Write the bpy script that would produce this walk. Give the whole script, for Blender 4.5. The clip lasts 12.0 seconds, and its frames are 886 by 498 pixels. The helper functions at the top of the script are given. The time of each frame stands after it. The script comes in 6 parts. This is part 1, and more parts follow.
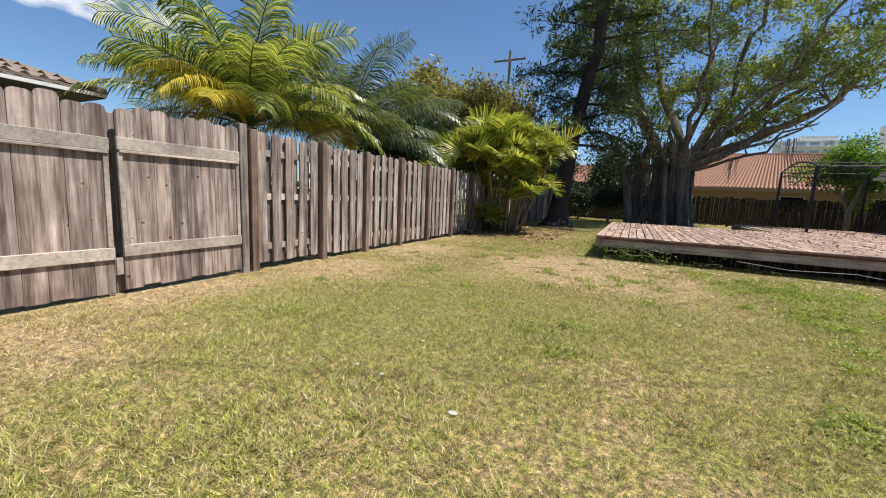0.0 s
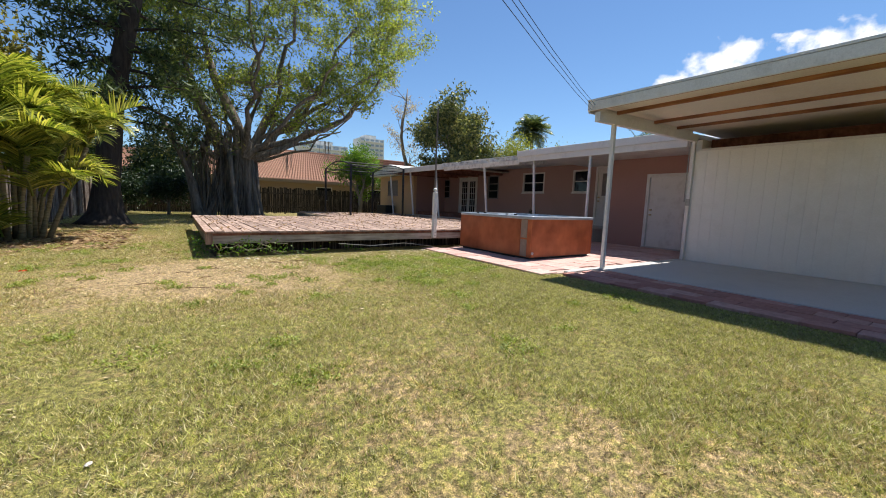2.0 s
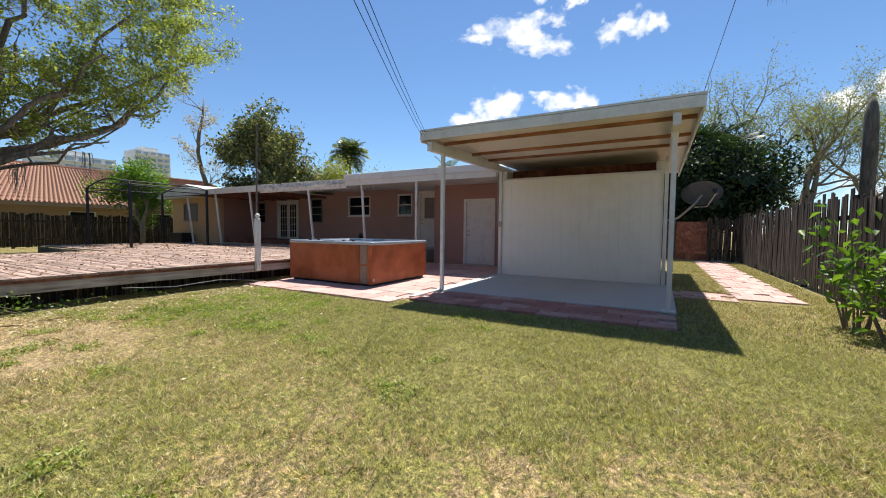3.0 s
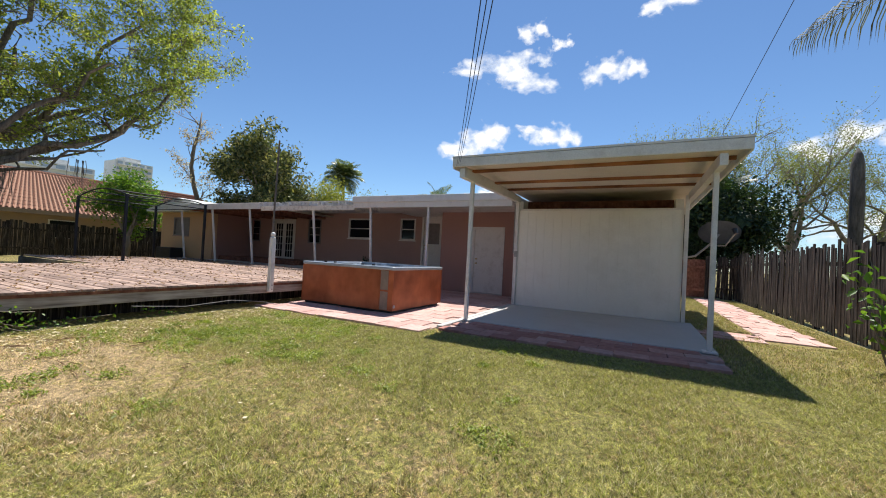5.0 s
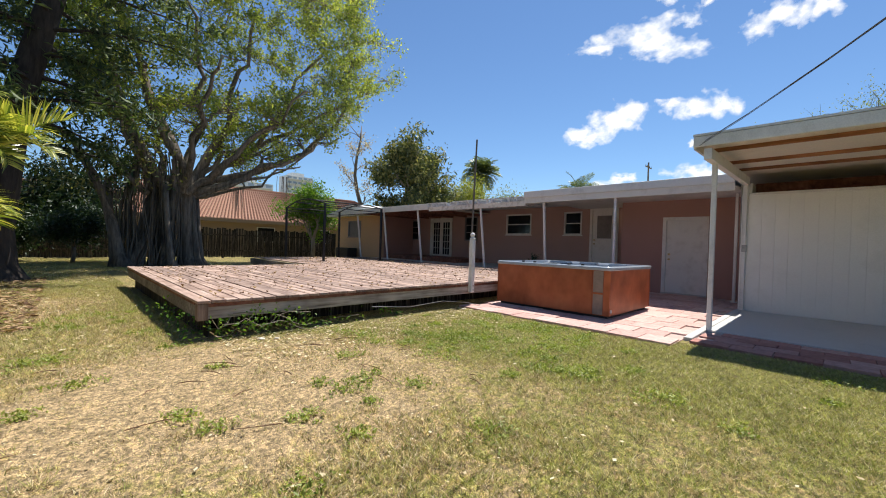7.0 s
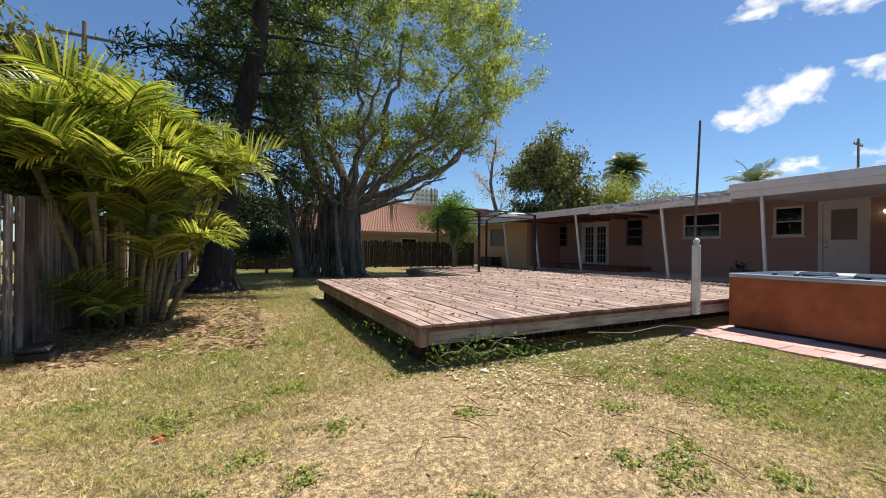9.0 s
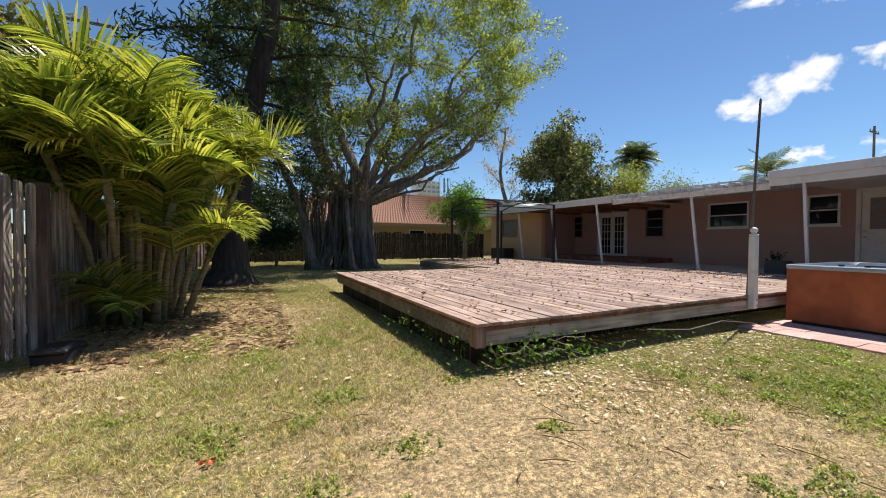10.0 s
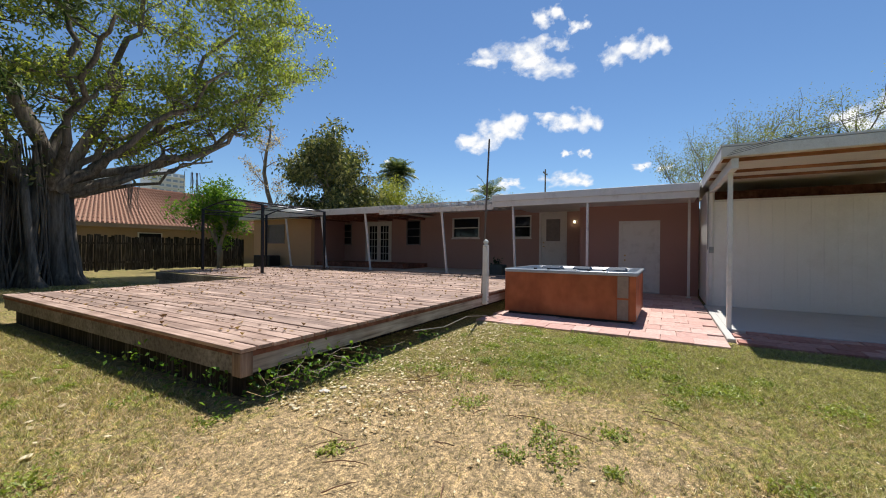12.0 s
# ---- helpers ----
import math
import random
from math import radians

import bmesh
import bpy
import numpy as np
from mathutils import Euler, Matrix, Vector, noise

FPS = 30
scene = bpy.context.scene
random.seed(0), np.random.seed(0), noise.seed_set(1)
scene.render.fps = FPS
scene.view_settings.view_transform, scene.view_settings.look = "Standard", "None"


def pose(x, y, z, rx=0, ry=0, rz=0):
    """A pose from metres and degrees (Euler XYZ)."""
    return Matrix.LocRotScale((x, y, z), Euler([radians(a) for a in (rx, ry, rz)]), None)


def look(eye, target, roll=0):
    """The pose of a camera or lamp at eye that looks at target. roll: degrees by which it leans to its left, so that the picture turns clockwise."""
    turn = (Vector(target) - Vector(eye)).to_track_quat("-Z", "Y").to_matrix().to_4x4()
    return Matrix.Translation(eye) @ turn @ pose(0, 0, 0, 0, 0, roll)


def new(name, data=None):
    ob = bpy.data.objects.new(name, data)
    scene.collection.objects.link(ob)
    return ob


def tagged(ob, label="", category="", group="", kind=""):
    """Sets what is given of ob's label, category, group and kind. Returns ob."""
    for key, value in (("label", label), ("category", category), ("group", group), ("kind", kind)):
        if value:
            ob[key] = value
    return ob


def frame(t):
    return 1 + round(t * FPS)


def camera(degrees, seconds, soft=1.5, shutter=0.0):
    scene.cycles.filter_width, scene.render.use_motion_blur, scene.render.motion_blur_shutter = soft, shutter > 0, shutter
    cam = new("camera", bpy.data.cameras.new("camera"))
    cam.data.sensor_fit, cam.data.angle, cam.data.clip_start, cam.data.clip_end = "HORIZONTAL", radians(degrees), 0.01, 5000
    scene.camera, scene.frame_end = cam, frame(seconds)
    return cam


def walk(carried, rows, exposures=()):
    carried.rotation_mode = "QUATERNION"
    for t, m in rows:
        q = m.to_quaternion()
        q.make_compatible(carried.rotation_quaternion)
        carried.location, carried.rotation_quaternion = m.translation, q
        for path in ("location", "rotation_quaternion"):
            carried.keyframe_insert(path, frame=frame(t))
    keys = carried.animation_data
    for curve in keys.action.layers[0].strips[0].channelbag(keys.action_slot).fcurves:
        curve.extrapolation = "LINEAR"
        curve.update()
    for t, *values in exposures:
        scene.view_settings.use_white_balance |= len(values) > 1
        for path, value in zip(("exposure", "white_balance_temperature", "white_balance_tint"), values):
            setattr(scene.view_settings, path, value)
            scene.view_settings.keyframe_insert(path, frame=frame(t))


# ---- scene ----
cam = camera(97.7, 12.0, soft=1.0)
PATH = [
    (0, (-0.086, 0.255, 1.093), (-0.947, 2.039, 0.819), 2.6),
    (0.5, (-0.456, 0.301, 1.081), (-0.867, 2.235, 0.784), 1.9),
    (1, (-0.773, 0.374, 1.077), (-0.634, 2.346, 0.77), 2.4),
    (1.5, (-0.979, 0.566, 1.048), (-0.313, 2.428, 0.751), 2.7),
    (2, (-1.081, 0.772, 1.075), (0.049, 2.405, 0.842), 2.1),
    (2.5, (-1.131, 0.986, 1.117), (0.366, 2.303, 0.961), 1.2),
    (3, (-1.12, 1.23, 1.141), (0.622, 2.207, 1.041), 0.6),
    (5, (-1.325, 2.001, 1.148), (0.458, 2.905, 1.183), 3.1),
    (5.5, (-1.441, 2.346, 1.181), (0.279, 3.367, 1.208), 3.1),
    (6, (-1.516, 2.686, 1.154), (0.119, 3.838, 1.152), 3.0),
    (6.5, (-1.676, 3.1, 1.163), (-0.15, 4.392, 1.143), 2.4),
    (7, (-1.796, 3.445, 1.176), (-0.386, 4.864, 1.154), 1.8),
    (9, (-2.242, 4.846, 1.228), (-1.336, 6.628, 1.229), 0.5),
    (9.5, (-2.416, 5.14, 1.226), (-1.584, 6.959, 1.215), 0.4),
    (10, (-2.52, 5.435, 1.211), (-1.622, 7.222, 1.169), 0.3),
    (10.5, (-2.566, 5.593, 1.237), (-1.378, 7.201, 1.188), 0.4),
    (11, (-2.585, 5.639, 1.246), (-1.117, 6.997, 1.228), 0.7),
    (11.5, (-2.573, 5.576, 1.282), (-0.938, 6.728, 1.281), 0.9),
    (12, (-2.498, 5.561, 1.257), (-0.766, 6.562, 1.255), 0.6),
]
walk(cam, [(t, look(eye, target, roll)) for t, eye, target, roll in PATH], [(0.0, 0.52), (1.5, 0.58), (3.0, 0.66), (5.0, 0.54), (7.0, 0.58), (9.0, 0.48), (10.5, 0.47), (12.0, 0.36)])

# ---- light ----
SUN = Vector((1.23, 0.28, 2.83)).normalized()
world = bpy.data.worlds.new("sky")
scene.world = world
world.use_nodes = True
wt = world.node_tree
sky = wt.nodes.new("ShaderNodeTexSky")
sky.sky_type, sky.sun_disc = "NISHITA", False
sky.sun_elevation, sky.sun_rotation = math.asin(SUN.z), math.atan2(SUN.x, SUN.y)
sky.air_density, sky.dust_density, sky.ozone_density = 1.0, 0.05, 3.0
wt.nodes["Background"].inputs["Strength"].default_value = 0.08
tint = wt.nodes.new("ShaderNodeMix")
tint.data_type, tint.blend_type = "RGBA", "MULTIPLY"
tint.inputs[0].default_value = 1.0
tint.inputs[7].default_value = (0.84, 1.0, 1.14, 1)
wt.links.new(sky.outputs["Color"], tint.inputs[6])
wt.links.new(tint.outputs[2], wt.nodes["Background"].inputs["Color"])
sun = new("sun", bpy.data.lights.new("sun", "SUN"))
sun.data.energy, sun.data.angle, sun.data.color = 5.0, radians(0.55), (1.0, 0.96, 0.90)
sun.rotation_euler = SUN.to_track_quat("Z", "Y").to_euler()


# ---- materials ----
def material(name, rough=0.8, metal=0.0, spec=0.3):
    m = bpy.data.materials.new(name)
    m.use_nodes = True
    t = m.node_tree
    b = t.nodes["Principled BSDF"]
    b.inputs["Roughness"].default_value, b.inputs["Metallic"].default_value = rough, metal
    b.inputs["Specular IOR Level"].default_value = spec
    return m, t, b


def coords(t, scale=(1, 1, 1), source="Object"):
    c = t.nodes.new("ShaderNodeTexCoord")
    mp = t.nodes.new("ShaderNodeMapping")
    mp.inputs["Scale"].default_value = scale
    t.links.new(c.outputs[source], mp.inputs["Vector"])
    return mp.outputs["Vector"]


def world_coords(t, scale=(1, 1, 1)):
    g = t.nodes.new("ShaderNodeNewGeometry")
    mp = t.nodes.new("ShaderNodeMapping")
    mp.inputs["Scale"].default_value = scale
    t.links.new(g.outputs["Position"], mp.inputs["Vector"])
    return mp.outputs["Vector"]


def noise_of(t, vec, scale, detail=4, rough=0.6):
    n = t.nodes.new("ShaderNodeTexNoise")
    n.inputs["Scale"].default_value, n.inputs["Detail"].default_value, n.inputs["Roughness"].default_value = scale, detail, rough
    t.links.new(vec, n.inputs["Vector"])
    return n.outputs["Fac"]


def ramp(t, fac, stops):
    r = t.nodes.new("ShaderNodeValToRGB")
    e = r.color_ramp.elements
    while len(e) < len(stops):
        e.new(0.5)
    for k, (p, c) in zip(e, stops):
        k.position, k.color = p, (*c, 1)
    t.links.new(fac, r.inputs["Fac"])
    return r.outputs["Color"]


def mix(t, fac, a, b, mode="MIX"):
    n = t.nodes.new("ShaderNodeMix")
    n.data_type, n.blend_type = "RGBA", mode
    for key, v in ((0, fac), (6, a), (7, b)):
        if isinstance(v, (int, float)):
            n.inputs[key].default_value = v
        elif isinstance(v, tuple):
            n.inputs[key].default_value = (*v, 1)
        else:
            t.links.new(v, n.inputs[key])
    return n.outputs[2]


def bump(t, b, height, strength=0.3, distance=0.01):
    n = t.nodes.new("ShaderNodeBump")
    n.inputs["Strength"].default_value, n.inputs["Distance"].default_value = strength, distance
    t.links.new(height, n.inputs["Height"])
    t.links.new(n.outputs["Normal"], b.inputs["Normal"])


def shifted(t, vec):
    """The vector moved by each object's own random amount."""
    o = t.nodes.new("ShaderNodeObjectInfo")
    s = t.nodes.new("ShaderNodeVectorMath")
    s.operation = "MULTIPLY_ADD"
    c = t.nodes.new("ShaderNodeCombineXYZ")
    for k in range(3):
        t.links.new(o.outputs["Random"], c.inputs[k])
    t.links.new(c.outputs[0], s.inputs[0])
    s.inputs[1].default_value = (37, 53, 71)
    t.links.new(vec, s.inputs[2])
    return s.outputs[0], o.outputs["Random"]


def wood(name, low, mid, high, grain=(30, 30, 1.6), rough=0.85, strength=0.5, knots=False):
    m, t, b = material(name, rough)
    v, rnd = shifted(t, coords(t, grain))
    big, _ = shifted(t, coords(t))
    g = noise_of(t, v, 1.0, 6, 0.65)
    c = ramp(t, g, [(0.3, low), (0.5, mid), (0.72, high)])
    stain = ramp(t, noise_of(t, big, 1.7, 3), [(0.35, (0.62, 0.58, 0.55)), (0.65, (1.1, 1.08, 1.05))])
    c = mix(t, 1.0, c, stain, "MULTIPLY")
    tone = ramp(t, rnd, [(0.0, (0.72, 0.7, 0.7)), (0.5, (1, 0.97, 0.95)), (1.0, (1.18, 1.12, 1.08))])
    c = mix(t, 1.0, c, tone, "MULTIPLY")
    if knots:
        kv, _ = shifted(t, coords(t, (5.5, 5.5, 7.5)))
        vo = t.nodes.new("ShaderNodeTexVoronoi")
        vo.inputs["Scale"].default_value = 0.9
        t.links.new(kv, vo.inputs["Vector"])
        sv, _ = shifted(t, coords(t, (16, 16, 0.9)))
        c = mix(t, 1.0, c, ramp(t, noise_of(t, sv, 1.0, 4, 0.7), [(0.36, (0.50, 0.46, 0.45)), (0.5, (1.0, 0.99, 0.98)), (0.66, (1.22, 1.2, 1.2))]), "MULTIPLY")
        c = mix(t, 1.0, c, ramp(t, vo.outputs["Distance"], [(0.05, (0.42, 0.33, 0.28)), (0.09, (0.75, 0.66, 0.58)), (0.13, (1.2, 1.16, 1.12)), (0.24, (1, 1, 1))]), "MULTIPLY")
    t.links.new(c, b.inputs["Base Color"])
    bump(t, b, g, strength, 0.004)
    return m


def painted(name, colour, dirt, rough=0.6, scale=2.2, grain=60, strength=0.15, amount=0.6):
    m, t, b = material(name, rough)
    v = world_coords(t)
    n = noise_of(t, v, scale, 6, 0.7)
    c = mix(t, ramp(t, n, [(0.5, (0, 0, 0)), (0.78, (amount,) * 3)]), colour, dirt)
    fine = noise_of(t, v, grain, 3)
    c = mix(t, 1.0, c, ramp(t, fine, [(0.3, (0.9, 0.9, 0.9)), (0.7, (1.06, 1.06, 1.06))]), "MULTIPLY")
    t.links.new(c, b.inputs["Base Color"])
    bump(t, b, fine, strength, 0.006)
    return m


def leafy(name, dark, mid, light, trans=0.45, rough=0.45, spread=0.35):
    """Leaves: a tone for each leaf, and light that passes through."""
    m, t, b = material(name, rough, 0, 0.4)
    g = t.nodes.new("ShaderNodeNewGeometry")
    patch = noise_of(t, world_coords(t), 0.9, 3)
    tone = mix(t, spread, patch, g.outputs["Random Per Island"])
    c = ramp(t, tone, [(0.25, dark), (0.5, mid), (0.78, light)])
    t.links.new(c, b.inputs["Base Color"])
    tr = t.nodes.new("ShaderNodeBsdfTranslucent")
    t.links.new(mix(t, 1.0, c, (1.25, 1.3, 0.6), "MULTIPLY"), tr.inputs["Color"])
    s = t.nodes.new("ShaderNodeMixShader")
    s.inputs[0].default_value = trans
    t.links.new(b.outputs[0], s.inputs[1])
    t.links.new(tr.outputs[0], s.inputs[2])
    t.links.new(s.outputs[0], t.nodes["Material Output"].inputs["Surface"])
    return m


def bark(name, low, high, scale=(6, 6, 1.2), rough=0.9):
    m, t, b = material(name, rough)
    n = noise_of(t, world_coords(t, scale), 1.6, 7, 0.7)
    big = noise_of(t, world_coords(t), 0.8, 3)
    c = ramp(t, n, [(0.3, low), (0.7, high)])
    c = mix(t, 1.0, c, ramp(t, big, [(0.35, (0.7, 0.7, 0.7)), (0.65, (1.15, 1.12, 1.08))]), "MULTIPLY")
    t.links.new(c, b.inputs["Base Color"])
    bump(t, b, n, 0.8, 0.03)
    return m


# worn and lush places of the lawn: x, y, reach, amount
PATCHES = ((-0.6, 7.2, 1.6, -0.17), (0.6, 7.0, 1.0, -0.10), (-1.6, 7.4, 1.3, -0.10), (-0.3, 5.9, 1.4, -0.10), (-3.9, 4.5, 1.0, -0.20), (-4.1, 7.0, 1.4, -0.20),
           (-3.8, 1.3, 1.1, -0.16), (-3.0, 5.8, 1.3, -0.08), (-1.6, 6.3, 1.2, -0.07), (0.0, 2.7, 0.5, -0.07), (0.5, 1.8, 0.5, -0.08), (2.3, 6.2, 1.3, 0.17),
           (2.6, 4.6, 1.4, 0.07), (3.0, 3.0, 1.6, 0.09), (-1.4, 9.4, 1.4, -0.05), (-3.3, 12.0, 2.3, -0.28), (-2.2, 2.8, 1.2, 0.06), (-0.9, 3.6, 1.4, 0.06),
           (1.4, 2.5, 1.5, 0.06), (3.3, 0.5, 1.5, 0.12), (0.6, 8.1, 0.7, 0.10), (-4.2, 9.4, 1.1, -0.16), (-4.3, 2.8, 0.9, -0.2))


def lawn_tone(t, low, mid, high, mottle=1.0):
    """Patches of straw and green shared by the soil and the blades."""
    v = world_coords(t, (1, 1, 0))
    big = noise_of(t, v, 0.6, 3, 0.55)
    small = noise_of(t, v, 2.6, 4, 0.65)
    f = mix(t, 0.6, big, small)
    f = mix(t, 0.5, f, noise_of(t, v, 6.5, 3, 0.7))
    f = mix(t, 0.36, f, noise_of(t, v, 17.0, 2, 0.6))
    warp = t.nodes.new("ShaderNodeTexNoise")
    warp.inputs["Scale"].default_value = 1.3
    t.links.new(v, warp.inputs["Vector"])
    bent = t.nodes.new("ShaderNodeVectorMath")
    bent.operation = "MULTIPLY_ADD"
    t.links.new(warp.outputs["Color"], bent.inputs[0])
    bent.inputs[1].default_value = (1.3, 1.3, 0)
    t.links.new(v, bent.inputs[2])
    total = f
    for x, y, reach, amount in PATCHES:
        d = t.nodes.new("ShaderNodeVectorMath")
        d.operation = "DISTANCE"
        t.links.new(bent.outputs[0], d.inputs[0])
        d.inputs[1].default_value = (x + 0.65, y + 0.65, 0)
        e = t.nodes.new("ShaderNodeMapRange")
        e.interpolation_type = "SMOOTHSTEP"
        e.inputs["From Min"].default_value, e.inputs["From Max"].default_value = 0.0, reach * 1.25
        e.inputs["To Min"].default_value, e.inputs["To Max"].default_value = amount, 0.0
        t.links.new(d.outputs["Value"], e.inputs["Value"])
        a = t.nodes.new("ShaderNodeMath")
        t.links.new(total, a.inputs[0])
        t.links.new(e.outputs[0], a.inputs[1])
        total = a.outputs[0]
    c = ramp(t, total, [(0.41, low), (0.465, mid), (0.53, high)])
    tuft = noise_of(t, v, 24, 2, 0.7)
    clump = noise_of(t, v, 6.5, 3, 0.6)
    c = mix(t, mottle, c, ramp(t, clump, [(0.36, (0.66, 0.66, 0.60)), (0.5, (1.0, 1.0, 1.0)), (0.62, (1.3, 1.27, 1.24))]), "MULTIPLY")
    return mix(t, mottle, c, ramp(t, tuft, [(0.37, (0.25, 0.25, 0.23)), (0.5, (1.0, 1.0, 1.0)), (0.62, (1.8, 1.74, 1.6))]), "MULTIPLY")


def worn(p):
    """How worn (below nought) or lush the lawn is at rows of x, y."""
    out = np.zeros(len(p))
    for x, y, reach, amount in PATCHES:
        d = np.clip(1 - np.hypot(p[:, 0] - x, p[:, 1] - y) / (reach * 1.25), 0, 1)
        out += amount * d * d * (3 - 2 * d)
    return out


def ground_material():
    m, t, b = material("lawn_soil", 0.95)
    c = lawn_tone(t, (0.30, 0.222, 0.126), (0.245, 0.19, 0.085), (0.165, 0.155, 0.048), 0.6)
    fine = noise_of(t, world_coords(t), 75, 4, 0.8)
    thatch = noise_of(t, world_coords(t), 210, 2, 0.6)
    c = mix(t, 1.0, c, ramp(t, fine, [(0.34, (0.34, 0.33, 0.31)), (0.5, (0.95, 0.95, 0.95)), (0.64, (1.6, 1.56, 1.45))]), "MULTIPLY")
    c = mix(t, 1.0, c, ramp(t, thatch, [(0.36, (0.45, 0.44, 0.42)), (0.5, (1.0, 1.0, 1.0)), (0.64, (1.65, 1.6, 1.5))]), "MULTIPLY")
    t.links.new(c, b.inputs["Base Color"])
    bump(t, b, fine, 0.5, 0.015)
    return m


def blade_material():
    m, t, b = material("grass_blades", 0.7, 0, 0.25)
    c = lawn_tone(t, (0.52, 0.392, 0.215), (0.54, 0.445, 0.19), (0.34, 0.365, 0.075))
    g = t.nodes.new("ShaderNodeNewGeometry")
    alt = ramp(t, g.outputs["Random Per Island"], [(0.0, (0.16, 0.10, 0.055)), (0.16, (0.40, 0.28, 0.15)), (0.32, (0.76, 0.62, 0.34)), (0.44, (0.92, 0.83, 0.58)), (0.50, (0.56, 0.51, 0.17)), (0.76, (0.33, 0.37, 0.075)), (1.0, (0.11, 0.15, 0.03))])
    c = mix(t, 0.64, c, alt)
    t.links.new(c, b.inputs["Base Color"])
    tr = t.nodes.new("ShaderNodeBsdfTranslucent")
    t.links.new(c, tr.inputs["Color"])
    s = t.nodes.new("ShaderNodeMixShader")
    s.inputs[0].default_value = 0.3
    t.links.new(b.outputs[0], s.inputs[1])
    t.links.new(tr.outputs[0], s.inputs[2])
    t.links.new(s.outputs[0], t.nodes["Material Output"].inputs["Surface"])
    return m


def plain(name, colour, rough=0.5, metal=0.0, spec=0.5, var=0.15, scale=9):
    m, t, b = material(name, rough, metal, spec)
    n = noise_of(t, coords(t), scale, 5)
    lo, hi = tuple(c * (1 - var) for c in colour), tuple(min(1, c * (1 + var)) for c in colour)
    t.links.new(ramp(t, n, [(0.3, lo), (0.7, hi)]), b.inputs["Base Color"])
    return m


def glassy(name, colour, rough=0.04):
    m, t, b = material(name, rough, 0, 0.3)
    b.inputs["Base Color"].default_value = (*colour, 1)
    return m


M_SOIL, M_BLADE = ground_material(), blade_material()
M_FENCE = wood("weathered_fence_wood", (0.15, 0.122, 0.107), (0.38, 0.335, 0.303), (0.60, 0.545, 0.505), knots=True)
M_GATE = wood("weathered_gate_wood", (0.15, 0.115, 0.10), (0.37, 0.315, 0.283), (0.58, 0.525, 0.485), knots=True)
M_RAIL = wood("pale_rail_wood", (0.33, 0.29, 0.25), (0.50, 0.45, 0.40), (0.62, 0.57, 0.51), (1.6, 30, 30))
M_POST = wood("brown_post_wood", (0.10, 0.07, 0.056), (0.22, 0.16, 0.13), (0.36, 0.285, 0.24))
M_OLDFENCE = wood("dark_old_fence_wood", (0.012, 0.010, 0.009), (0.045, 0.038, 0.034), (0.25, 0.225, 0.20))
M_DECK = wood("faded_deck_wood", (0.24, 0.17, 0.14), (0.41, 0.305, 0.255), (0.53, 0.42, 0.365), (28, 1.2, 28), 0.8, 0.6)
M_RIM = wood("grey_rim_wood", (0.17, 0.15, 0.135), (0.36, 0.335, 0.31), (0.50, 0.475, 0.445), (1.4, 25, 25))
M_RIMRED = wood("red_stained_wood", (0.12, 0.05, 0.035), (0.23, 0.10, 0.07), (0.33, 0.17, 0.12), (10, 10, 10))
M_TUBWOOD = wood("orange_cedar_panel", (0.33, 0.10, 0.042), (0.385, 0.125, 0.053), (0.43, 0.15, 0.066), (3, 3, 1.2), 0.45, 0.08)
M_STUCCO = painted("peach_stucco", (0.43, 0.280, 0.240), (0.35, 0.228, 0.197), 0.85, 0.8, 45, 0.35, 0.5)
M_STUCCO2 = painted("salmon_stucco", (0.40, 0.235, 0.200), (0.33, 0.194, 0.167), 0.85, 0.8, 45, 0.35, 0.5)
M_STUCCO3 = painted("ochre_stucco", (0.62, 0.40, 0.24), (0.50, 0.32, 0.2), 0.85, 0.8, 45, 0.35, 0.5)
M_WHITE = painted("white_paint", (0.74, 0.725, 0.685), (0.44, 0.41, 0.36), 0.6, 2.4, 70, 0.15, 0.7)
M_WHITEWALL = painted("white_block_wall", (0.84, 0.825, 0.765), (0.66, 0.64, 0.56), 0.7, 1.3, 110, 0.08)
M_PEEL = painted("peeling_white_paint", (0.74, 0.73, 0.70), (0.20, 0.18, 0.16), 0.8, 7.0, 40, 0.5, 0.95)
M_SOFFIT = painted("cream_soffit", (0.78, 0.72, 0.60), (0.60, 0.50, 0.38), 0.7, 1.2, 60, 0.1)
M_JOIST = wood("orange_joist_wood", (0.25, 0.11, 0.055), (0.39, 0.185, 0.09), (0.48, 0.27, 0.145), (25, 1.2, 25), 0.7, 0.2)
M_ROOF = painted("white_roof_coating", (0.70, 0.70, 0.68), (0.45, 0.44, 0.42), 0.7, 0.7, 30, 0.2)
M_SLAB = painted("grey_concrete", (0.52, 0.51, 0.48), (0.40, 0.385, 0.36), 0.85, 0.9, 60, 0.3)
M_PATIOBED = painted("sandy_joint", (0.50, 0.36, 0.31), (0.38, 0.28, 0.23), 0.95, 3, 90, 0.5)
M_GLASS = glassy("dark_window_glass", (0.012, 0.014, 0.017))
M_SCREEN = plain("grey_blind", (0.20, 0.18, 0.175), 0.5)
M_BLACK = plain("black_painted_steel", (0.018, 0.018, 0.022), 0.45, 0.3, 0.5, 0.3)
M_MAST = plain("dull_brown_steel", (0.14, 0.115, 0.10), 0.7, 0.2)
M_GREYM = plain("grey_galvanised_metal", (0.34, 0.33, 0.31), 0.45, 0.5, 0.5, 0.2)
M_DISH = plain("dull_grey_paint", (0.14, 0.132, 0.125), 0.65, 0, 0.3)
# near-black colour that stands for the shade inside the store
M_INSHADE = plain("interior_shade", (0.02, 0.018, 0.016), 0.95)
